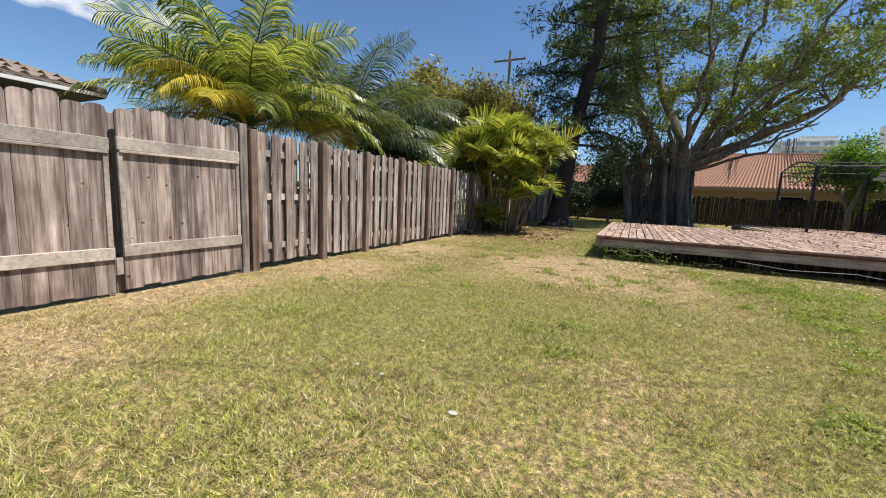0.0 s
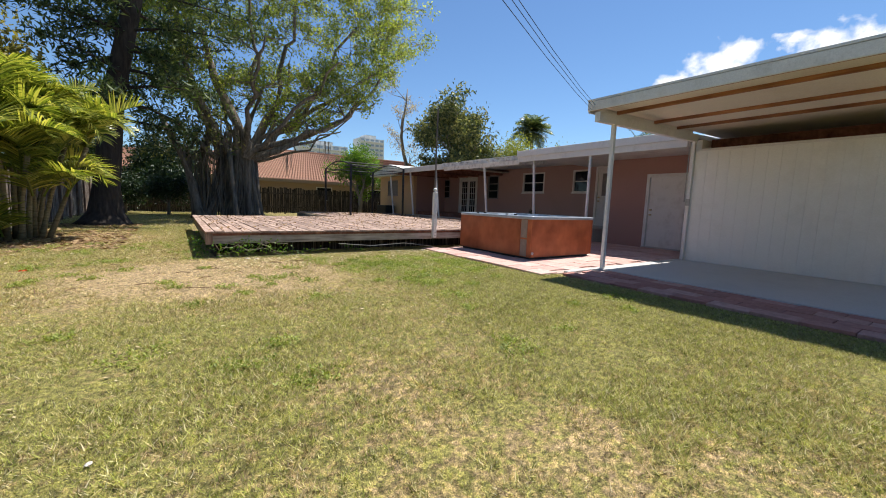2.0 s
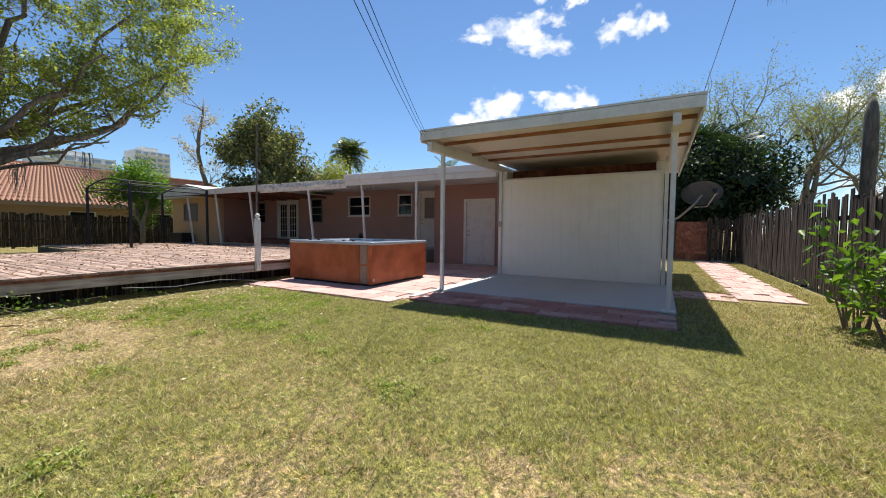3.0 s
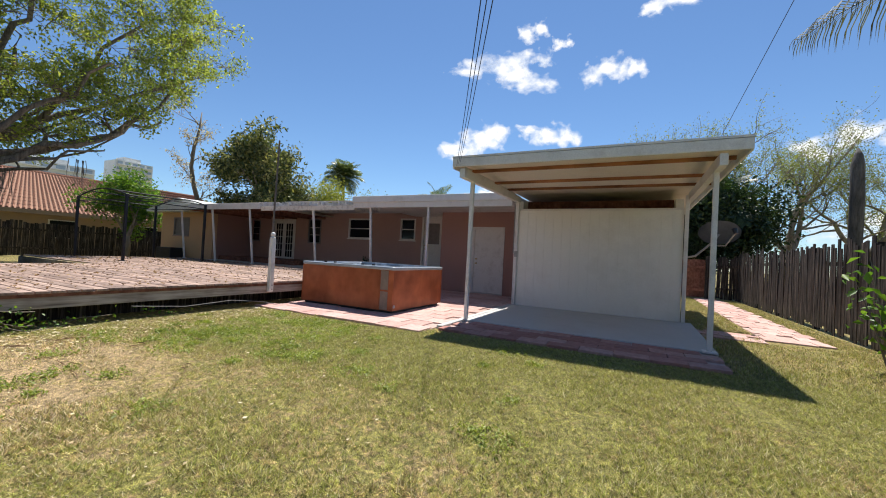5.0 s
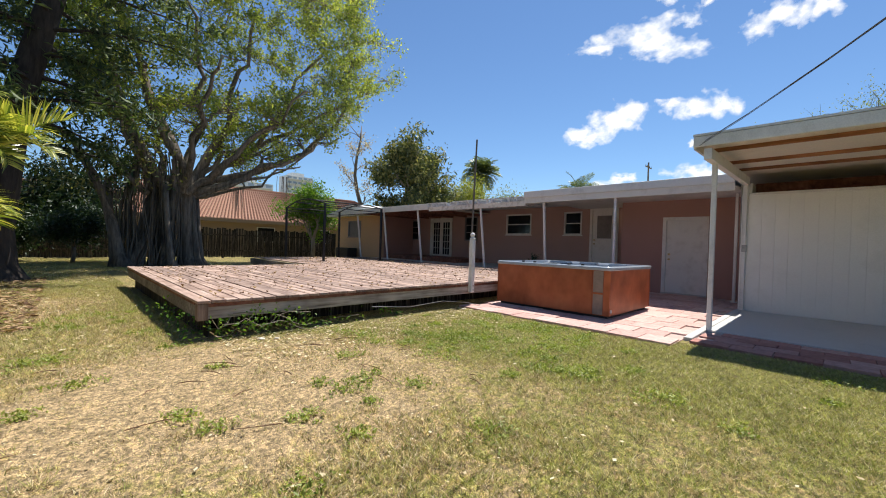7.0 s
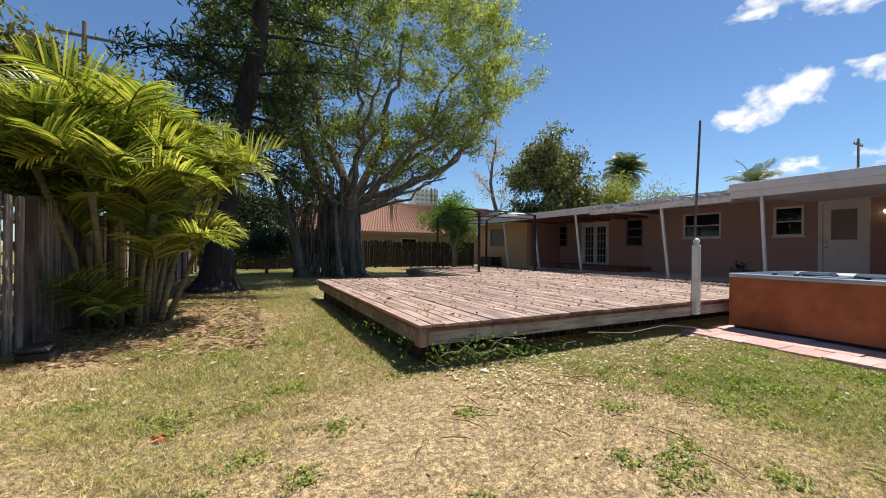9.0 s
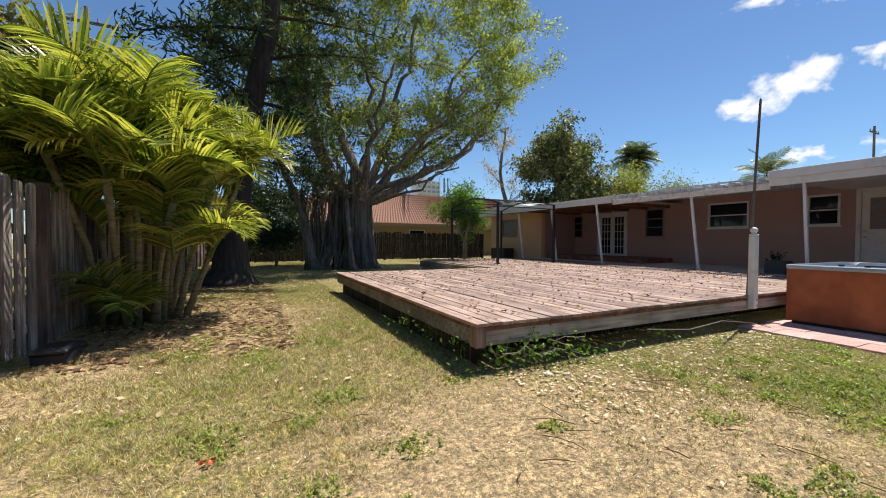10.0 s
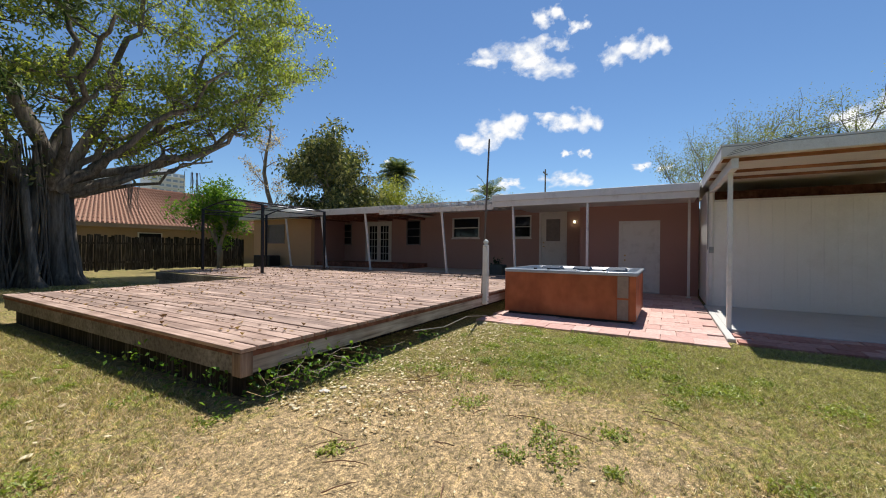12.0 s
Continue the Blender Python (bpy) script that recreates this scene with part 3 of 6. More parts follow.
def french_doors():
    y0, y1, z0, z1 = FD
    d = new("door")
    d.parent = house
    tagged(d, "white glazed double doors with many small panes, closed")
    bm = sheet_with_holes(bmesh.new(), WX - 0.03, WX + 0.08, y0 - 0.06, y1 + 0.06, z0, z1 + 0.06, [(y0 + 0.03, y1 - 0.03, z0 - 1, z1 - 0.03)])
    part("door_frame", bm, M_WHITE, d)
    half = (y1 - y0 - 0.06) / 2
    for k in range(2):
        a = y0 + 0.03 + k * half
        bm = bmesh.new()
        x0, x1 = WX + 0.02, WX + 0.06
        gz0, gz1, gy0, gy1 = z0 + 0.22, z1 - 0.14, a + 0.1, a + half - 0.1
        panes = [(gy0 + (gy1 - gy0) * c / 3 + 0.011, gy0 + (gy1 - gy0) * (c + 1) / 3 - 0.011, gz0 + (gz1 - gz0) * e / 5 + 0.011, gz0 + (gz1 - gz0) * (e + 1) / 5 - 0.011) for c in range(3) for e in range(5)]
        sheet_with_holes(bm, x0, x1, a + 0.004, a + half - 0.004, z0, z1 - 0.035, panes)
        part("door_leaf", bm, M_WHITE, d)
        for c in range(3):
            for e in range(5):
                part("pane", boxed(WX + 0.035, WX + 0.041, gy0 + (gy1 - gy0) * c / 3, gy0 + (gy1 - gy0) * (c + 1) / 3, gz0 + (gz1 - gz0) * e / 5, gz0 + (gz1 - gz0) * (e + 1) / 5), M_GLASS, d)


french_doors()

# the wing at the far end
WGX, WGY0, WGY1 = 9.9, 19.75, 24.0
WW = (21.6, 22.9, 1.45, 2.35)
wall_y("wall", WGX, 0.2, WGY0, WGY1, 0, 2.75, [WW], M_STUCCO3, "ochre stucco end wing")
window_in(WGX, *WW, 2, pale=False, blind=True, label="wide window with pale blind")
part("wall", boxed(WGX + 0.2, WX, WGY0, WGY0 + 0.2, 0, 2.75), M_STUCCO2, house)
part("wall", boxed(WGX + 0.2, 21.8, WGY1 - 0.2, WGY1, 0, 2.6), M_STUCCO3, house)

# porch roofs
def slope_slab(bm, x0, x1, y0, y1, za, zb, thick):
    v = [bm.verts.new(p) for p in ((x0, y0, za), (x1, y0, zb), (x1, y1, zb), (x0, y1, za), (x0, y0, za - thick), (x1, y0, zb - thick), (x1, y1, zb - thick), (x0, y1, za - thick))]
    for f in ((0, 1, 2, 3), (7, 6, 5, 4), (0, 4, 5, 1), (1, 5, 6, 2), (2, 6, 7, 3), (3, 7, 4, 0)):
        bm.faces.new([v[k] for k in f])
    return bm


part("roof", slope_slab(bmesh.new(), EX, 15.5, 4.92, 10.05, 2.80, 3.12, 0.09), M_ROOF, house, "low white-coated roof")
part("fascia", boxed(EX - 0.03, EX + 0.02, 4.92, 10.05, 2.66, 2.845, 0.006), M_WHITE, house, "white fascia board")
part("fascia", boxed(EX + 0.02, EX + 0.07, 4.92, 10.05, 2.50, 2.71, 0.006), M_WHITE, house, "white beam under the roof edge")
part("soffit", boxed(EX + 0.07, GX, 4.92, 7.93, 2.60, 2.64), M_WHITE, house)
part("soffit", boxed(EX + 0.07, WX, 7.94, 10.05, 2.66, 2.69), M_WHITE, house)
part("roof", slope_slab(bmesh.new(), EX + 0.85, 15.5, 10.06, 14.38, 2.74, 3.02, 0.07), M_ROOF, house, "torn edge of the porch roof")
part("roof", slope_slab(bmesh.new(), EX + 0.1, 15.5, 14.39, 21.2, 2.70, 3.02, 0.07), M_ROOF, house, "low white roof over the deck porch")
part("fascia", boxed(EX + 0.10, EX + 0.14, 10.06, 14.4, 2.44, 2.59, 0.006), M_PEEL, house, "broken fascia with peeling white paint")
part("fascia", boxed(EX + 0.06, EX + 0.10, 14.4, 20.6, 2.50, 2.73, 0.006), M_WHITE, house)
r9 = random.Random(9)
for k in range(14):
    y = 10.2 + 0.31 * k
    bm = boxed(EX - 0.02 - r9.uniform(0, 0.22), EX + 1.6, y, y + 0.05, 2.585, 2.685)
    part("rafter", bm, M_PEEL, house, "bare rafter with peeling white paint")
for k in range(5):
    x = EX + 0.02 + 0.17 * k
    for y0, y1 in ((10.1, 11.4 + r9.uniform(-0.4, 0.3)), (11.7 + r9.uniform(-0.2, 0.3), 13.1), (13.3 + r9.uniform(0, 0.3), 14.36)):
        ob = part("roof_lath", boxed(-0.045, 0.045, 0, y1 - y0, 0, 0.02), M_PEEL, house, "loose peeling roof lath")
        ob.matrix_basis = pose(x, y0, 2.69 + r9.uniform(0, 0.025), r9.uniform(-1.2, 1.6), r9.uniform(-9, 9), r9.uniform(-2, 2))
for k in range(6):
    y = 14.9 + 0.9 * k
    part("rafter", boxed(EX + 0.14, WX, y, y + 0.05, 2.52, 2.63), M_RIMRED, house)
part("soffit", boxed(EX + 0.15, WX, 14.4, 19.7, 2.635, 2.65), M_SOFFIT, house)
# wing roof, a low gable
bm = bmesh.new()
prism(bm, [(-0.5, 2.72), (2.2, 3.25), (4.9, 2.72), (4.9, 2.6), (-0.5, 2.6)], 12.5, Matrix.Translation((9.4, 19.6, 0)) @ Matrix.Rotation(radians(-90), 4, "Z") @ Matrix.Scale(-1, 4, (1, 0, 0)))
bmesh.ops.recalc_face_normals(bm, faces=bm.faces)
part("roof", bm, M_ROOF, house, "low white gable over the end wing")
# roof vents
for x, y in ((11.2, 11.3), (13.6, 14.6)):
    bm = bmesh.new()
    tube(bm, [(x, y, 2.8), (x, y, 3.06), (x, y, 3.06), (x, y, 3.16), (x, y, 3.18)], [0.07, 0.07, 0.13, 0.13, 0.04], 12)
    part("roof_vent", bm, M_GREYM, house)


def porch_post(y, top_z, base_z, lean=0.24, x=8.5):
    bm = bmesh.new()
    h = top_z - base_z
    box(bm, -0.030, 0.030, -0.030, 0.030, 0, h, None, 0.005)
    for v in bm.verts:
        v.co.y += lean * v.co.z / h
        v.co.x -= 0.10 * v.co.z / h if lean else 0
    box(bm, -0.055, 0.055, -0.055, 0.055, 0, 0.02)
    ob = part("porch_post", bm, M_WHITE, house, "slanting white porch post" if lean else "white porch post")
    ob.matrix_basis = pose(x, y, base_z)
    return ob


for y, lean in ((19.25, 0.24), (17.15, 0.22), (14.92, 0.2), (11.72, 0.17)):
    porch_post(y, 2.52, FLOOR, lean, 8.42)
porch_post(9.4, 2.52, 0.43, 0.06, 8.40)
porch_post(5.06, 2.60, 0.03, 0.0, 9.5)
porch_post(7.38, 2.52, 0.03, 0.0, 8.25)
# wall lamp, lit
lamp = root("wall_lamp", "small lit globe lamp on the wall by the back door", "lamp", at=(WX, 8.45, 2.28))
part("back_plate", boxed(-0.02, 0.0, -0.05, 0.05, -0.07, 0.07, 0.004), M_WHITE, lamp)
bm = bmesh.new()
bmesh.ops.create_uvsphere(bm, u_segments=14, v_segments=8, radius=0.035)
glow, gt, gb = material("lit_globe", 0.4)
gb.inputs["Base Color"].default_value = (1, 0.9, 0.7, 1)
gb.inputs["Emission Color"].default_value = (1.0, 0.82, 0.5, 1)
gb.inputs["Emission Strength"].default_value = 6
g = part("globe", bm, glow, lamp, "glowing frosted globe", True)
g.location = (-0.09, 0, 0)
part("arm", tube(bmesh.new(), [(-0.02, 0, 0.02), (-0.06, 0, 0.03), (-0.09, 0, 0.05)], 0.012, 6), M_GREYM, lamp)

# ---- carport with its store ----
carport = root("carport", "open carport with a white fascia, bare joists and square posts", "carport")
RX0, RY0, RY1 = 4.56, 0.82, 4.865
RZ0, RZ1 = 2.80, 2.92        # top of the roof at front and back
part("roof_deck", slope_slab(bmesh.new(), RX0, 12.5, RY0, RY1, RZ0, RZ1 + 0.03, 0.04), M_SOFFIT, carport, "cream underside of the roof boards")
part("roof_cover", slope_slab(bmesh.new(), RX0 - 0.03, 12.5, RY0 - 0.03, RY1 + 0.015, RZ0 + 0.035, RZ1 + 0.065, 0.03), M_ROOF, carport, "pale grey roof covering")
part("fascia", boxed(RX0 - 0.025, RX0, RY0 - 0.02, RY1 + 0.01, 2.655, 2.80, 0.005), M_WHITE, carport, "white front fascia board")
bm = slope_slab(bmesh.new(), RX0, 8.2, RY1 - 0.02, RY1 + 0.01, 2.80, 2.885, 0.17)
part("fascia", bm, M_WHITE, carport, "white side fascia board")
bm = slope_slab(bmesh.new(), RX0, 12.5, RY0 - 0.02, RY0 + 0.01, 2.80, 2.95, 0.15)
part("fascia", bm, M_WHITE, carport)
for k, x in enumerate((4.72, 5.30, 6.55, 7.45)):
    z = 2.76 + 0.02 * (x - RX0) / 1.0
    part("joist", boxed(x, x + 0.045, RY0 + 0.02, RY1 - 0.03, z - 0.055, z), M_JOIST, carport, "bare orange-brown timber joist")
for y, lab in ((4.66, ""), (1.05, "")):
    bm = slope_slab(bmesh.new(), RX0 + 0.01, SX, y, y + 0.09, 2.63, 2.71, 0.15)
    part("beam", bm, M_WHITE, carport, "white roof beam running to the store")
part("post", boxed(5.01, 5.075, 4.67, 4.735, 0.04, 2.54, 0.006), M_WHITE, carport, "white square front post")
bm = boxed(5.01, 5.075, 1.07, 1.135, 0.04, 2.54, 0.006)
box(bm, 4.96, 5.125, 1.02, 1.185, 0.03, 0.05)
part("post", bm, M_WHITE, carport, "white square front post")
part("post", boxed(SX - 0.075, SX - 0.005, 4.68, 4.75, 0.05, 2.66, 0.005), M_WHITE, carport, "white post against the store wall")
part("post", boxed(SX - 0.075, SX - 0.005, 1.12, 1.19, 0.05, 2.66, 0.005), M_WHITE, carport)

store = root("store_room", "white-painted store room closing the back of the carport", "shed")
part("wall", boxed(SX, SX + 0.15, 1.20, 4.78, 0.04, 2.40), M_WHITEWALL, store, "white painted front wall with faint stains")
part("wall", boxed(SX + 0.15, GX, 4.63, 4.78, 0.04, 2.62), M_WHITEWALL, store)
part("wall", boxed(SX + 0.15, 12.5, 1.20, 1.35, 0.04, 2.62), M_WHITEWALL, store)
part("wall", boxed(12.35, 12.5, 1.35, 4.8, 0.04, 2.62), M_WHITEWALL, store)
for k in range(17):
    y = 1.203 + 0.203 * k
    part("plank", boxed(SX - 0.008, SX + 0.001, y, y + 0.2018, 0.06, 2.36, 0.0015), M_WHITEWALL, store)
part("top_rail", boxed(SX - 0.02, SX + 0.0, 1.20, 4.66, 2.36, 2.405, 0.004), M_WHITE, store, "white batten along the wall top")
part("header_board", boxed(SX + 0.55, SX + 0.6, 1.36, 4.62, 2.30, 2.66), M_RIMRED, store, "dark red-brown board over the wall")
# added sheet: puts the store's inner shade into a near-black surface
part("shade_sheet", boxed(SX + 1.2, SX + 1.25, 1.35, 4.63, 0.04, 2.6), M_INSHADE, store, "near-black sheet added as the shade seen over the wall")
bm = boxed(SX - 0.10, SX - 0.075, 4.66, 4.74, 1.22, 1.36, 0.005)
part("switch_box", bm, M_GREYM, store, "small grey electrical box")
part("conduit", tube(bmesh.new(), [(SX - 0.088, 4.77, 1.3), (SX - 0.088, 4.77, 2.6)], 0.011, 6), M_GREYM, store)

# ---- paving ----
# no real kerb: added strip that shapes the sunlit wedge of the slab
tagged(part("kerb", boxed(4.15, SX, 4.722, 4.82, -0.1, 0.05, 0.008), M_SLAB), "narrow concrete strip added as the sunlit edge of the slab", "kerb", kind="structure")
slab = tagged(part("slab", boxed(5.0, SX + 0.02, 1.0, 4.72, -0.1, 0.045, 0.008), M_SLAB), "grey concrete slab floor under the carport", "floor", kind="structure")


def dish():
    d = root("satellite_dish", "grey satellite dish on the side of the store", "dish", at=(8.6, 0.92, 1.62))
    bm = bmesh.new()
    rings, n = [], 28
    for k in range(7):
        r = 0.38 * k / 6 + 0.001
        rings.append([bm.verts.new((r * math.cos(a), 0.68 * r * math.sin(a), 0.32 * r * r)) for a in (2 * math.pi * j / n for j in range(n))])
    for a, b in zip(rings, rings[1:]):
        for j in range(n):
            bm.faces.new((a[j], a[(j + 1) % n], b[(j + 1) % n], b[j]))
    bmesh.ops.solidify(bm, geom=bm.faces[:], thickness=0.012)
    b = part("reflector", bm, M_DISH, d, "", True)
    b.matrix_basis = Matrix.Translation((0.05, -0.42, 0.33)) @ Vector((-0.85, 0.25, 0.12)).to_track_quat("Z", "Y").to_matrix().to_4x4()
    part("arm", tube(bmesh.new(), [(0, 0.28, -0.25), (0, 0, -0.18), (0.02, -0.3, 0.12), (0.04, -0.42, 0.30)], 0.022, 8), M_GREYM, d)
    part("feed_arm", tube(bmesh.new(), [(0.02, -0.3, 0.05), (-0.15, -0.5, 0.05), (-0.42, -0.62, 0.30)], 0.012, 6), M_GREYM, d)
    part("feed_horn", tube(bmesh.new(), [(-0.42, -0.62, 0.28), (-0.38, -0.60, 0.38)], [0.035, 0.05], 10), M_PLASTIC, d)
    part("wall_plate", boxed(-0.1, 0.1, 0.26, 0.28, -0.36, -0.14), M_GREYM, d)
    part("cable", tube(bmesh.new(), [(0, 0.26, -0.3), (-0.05, 0.2, -0.7), (0.05, 0.24, -1.1), (-0.02, 0.25, -1.55)], 0.008, 5), M_CABLE, d)


dish()

# ---- deck ----
deck = root("deck", "low weathered timber deck with faded reddish boards", "deck")
DX0, DY0, DZ = -0.69, 8.42, 0.46
b_w, b_gap = 0.130, 0.016


def deck_board(length):
    return piece_mesh("board", boxed(-b_w / 2, b_w / 2, -length / 2, length / 2, -0.032, 0.0, 0.003), M_DECK)


lengths = [1.2, 1.8, 2.4, 3.05, 3.65, 4.25]
board_mesh = {k: deck_board(k) for k in lengths}
rd = random.Random(4)
x = DX0 + b_w / 2
while x < 8.62:
    stop = 14.62 if x < 3.62 else 19.6
    if x > WGX - 0.1:
        stop = 19.7
    y = DY0 - 0.03
    first = True
    while y < stop - 0.05:
        ln = rd.choice(lengths[1:]) if not first else rd.choice(lengths[2:])
        first = False
        if y + ln > stop - 0.6:
            ln = stop - y
            me = board_mesh.get(ln) or deck_board(ln)
        else:
            me = board_mesh[ln]
        share("board", me, pose(x + rd.uniform(-0.0015, 0.0015), y + ln / 2, DZ + rd.uniform(-0.003, 0.004), rd.uniform(-0.06, 0.06), rd.uniform(-0.9, 0.9), rd.uniform(-0.04, 0.04)) @ Matrix.Diagonal((1, 1 - 0.006 / ln, 1, 1)), deck)
        y += ln
    x += b_w + b_gap
# rims and skirt
part("rim_board", boxed(DX0 + 0.02, 8.6, DY0, DY0 + 0.04, 0.245, DZ - 0.036, 0.004), M_RIM, deck, "grey weathered rim joist")
part("rim_board", boxed(DX0 + 0.02, DX0 + 0.06, DY0 + 0.04, 14.6, 0.245, DZ - 0.036, 0.004), M_RIM, deck)
part("edge_strip", boxed(DX0 + 0.01, 8.6, DY0 - 0.012, DY0 - 0.001, DZ - 0.075, DZ - 0.034, 0.003), M_RIMRED, deck, "dark red strip under the board ends")
part("edge_strip", boxed(DX0 + 0.008, DX0 + 0.019, DY0 - 0.001, 14.6, DZ - 0.065, DZ - 0.034, 0.003), M_RIMRED, deck)
part("corner_block", boxed(DX0 + 0.003, DX0 + 0.11, DY0 - 0.017, DY0 + 0.10, 0.235, DZ - 0.036, 0.005), M_POST, deck, "brown corner block")
part("rim_board", boxed(3.58, 3.62, 14.62, 19.6, 0.2, DZ - 0.036), M_RIM, deck)
part("rim_board", boxed(DX0 + 0.06, 3.58, 14.58, 14.62, 0.2, DZ - 0.036), M_RIM, deck)
for yy in (8.9, 10.2, 11.5, 12.8, 14.1):
    part("joist", boxed(DX0 + 0.07, 8.6, yy, yy + 0.04, 0.25, DZ - 0.036), M_RIM, deck)
# side skirt in dark wood, so under-deck shade is in its colour
part("skirt_board", boxed(DX0 + 0.14, DX0 + 0.165, DY0 + 0.16, 14.55, -0.03, 0.25), M_OLDFENCE, deck, "weathered skirt board below the rim, darkened as in shade")
# added front board: its dark colour stands for the shaded void behind the rim
part("skirt_board", boxed(DX0 + 0.17, 8.55, DY0 + 0.62, DY0 + 0.65, -0.03, 0.25), M_OLDFENCE, deck, "dark board added as the shade under the deck front")
part("skirt_board", boxed(DX0 + 0.17, 3.57, 14.50, 14.53, -0.03, 0.25), M_RIM, deck)
part("skirt_board", boxed(3.63, 3.66, 14.62, 19.5, -0.03, 0.25), M_RIM, deck)
# bolted rail post and tall thin mast
rail_post = root("rail_post", "white rail post with a round cap on the deck edge", "post", at=(3.90, 8.37, 0))
part("shaft", boxed(-0.047, 0.047, -0.047, 0.047, 0.27, 1.30, 0.012), M_WHITE, rail_post)
bm = bmesh.new()
tube(bm, [(0, 0, 1.30), (0, 0, 1.33), (0, 0, 1.33), (0, 0, 1.355), (0, 0, 1.36), (0, 0, 1.39), (0, 0, 1.42), (0, 0, 1.43)], [0.055, 0.055, 0.03, 0.03, 0.042, 0.048, 0.03, 0.005], 12)
part("cap", bm, M_WHITE, rail_post, "turned round cap", True)
for z in (0.32, 0.4):
    part("bolt", tube(bmesh.new(), [(0, -0.047, z), (0, -0.058, z)], 0.012, 8), M_GREYM, rail_post)
mast = tagged(part("mast", tube(bmesh.new(), [(3.935, 8.455, 0.44), (3.90, 8.38, 1.9), (3.865, 8.31, 3.2), (3.865, 8.31, 3.22)], [0.018, 0.018, 0.016, 0.004], 8), M_MAST), "thin rusty steel mast standing on the deck", "pole")

# porch step before the glazed doors
step = tagged(part("porch_step", boxed(10.2, WX, 14.75, 19.7, 0.40, 0.60, 0.01), M_RIMRED), "dark red raised porch floor before the glazed doors", "step", kind="structure")
floor_in = tagged(part("floor", boxed(8.62, WX, 8.42, 19.7, 0.0, 0.42), M_SLAB), "concrete porch floor along the house", "floor", kind="structure")


def gazebo():
    g = root("gazebo", "bare black metal gazebo frame with arched rails", "gazebo")
    X0, X1, Y0, Y1, zt = 4.80, 7.2, 16.0, 19.2, 2.52
    for x, y in ((X0, Y0), (X0, Y1), (X1, Y1), (X1, Y0)):
        bm = boxed(x - 0.035, x + 0.035, y - 0.035, y + 0.035, DZ + 0.01, zt, 0.004)
        box(bm, x - 0.075, x + 0.075, y - 0.075, y + 0.075, DZ + 0.004, DZ + 0.02)
        part("post", bm, M_BLACK, g)
    for x in (X0, X1):
        part("side_rail", tube(bmesh.new(), [(x, Y0 + (Y1 - Y0) * k / 10, zt - 0.02 + 0.24 * math.sin(math.pi * k / 10)) for k in range(11)], 0.024, 6), M_BLACK, g, "arched black rail")
        part("side_rail", tube(bmesh.new(), [(x, Y0, zt - 0.16), (x, Y1, zt - 0.16)], 0.016, 6), M_BLACK, g)
    for k in range(5):
        y = Y0 + (Y1 - Y0) * k / 4
        z = zt - 0.02 + 0.24 * math.sin(math.pi * k / 4)
        part("cross_rail", tube(bmesh.new(), [(X0, y, z), (X1, y, z)], 0.02, 6), M_BLACK, g)
    for y in (Y0, Y1):
        part("cross_rail", tube(bmesh.new(), [(X0 + (X1 - X0) * k / 8, y, zt - 0.16 - 0.10 * math.sin(math.pi * k / 8) * 0) for k in range(9)], 0.016, 6), M_BLACK, g)


gazebo()


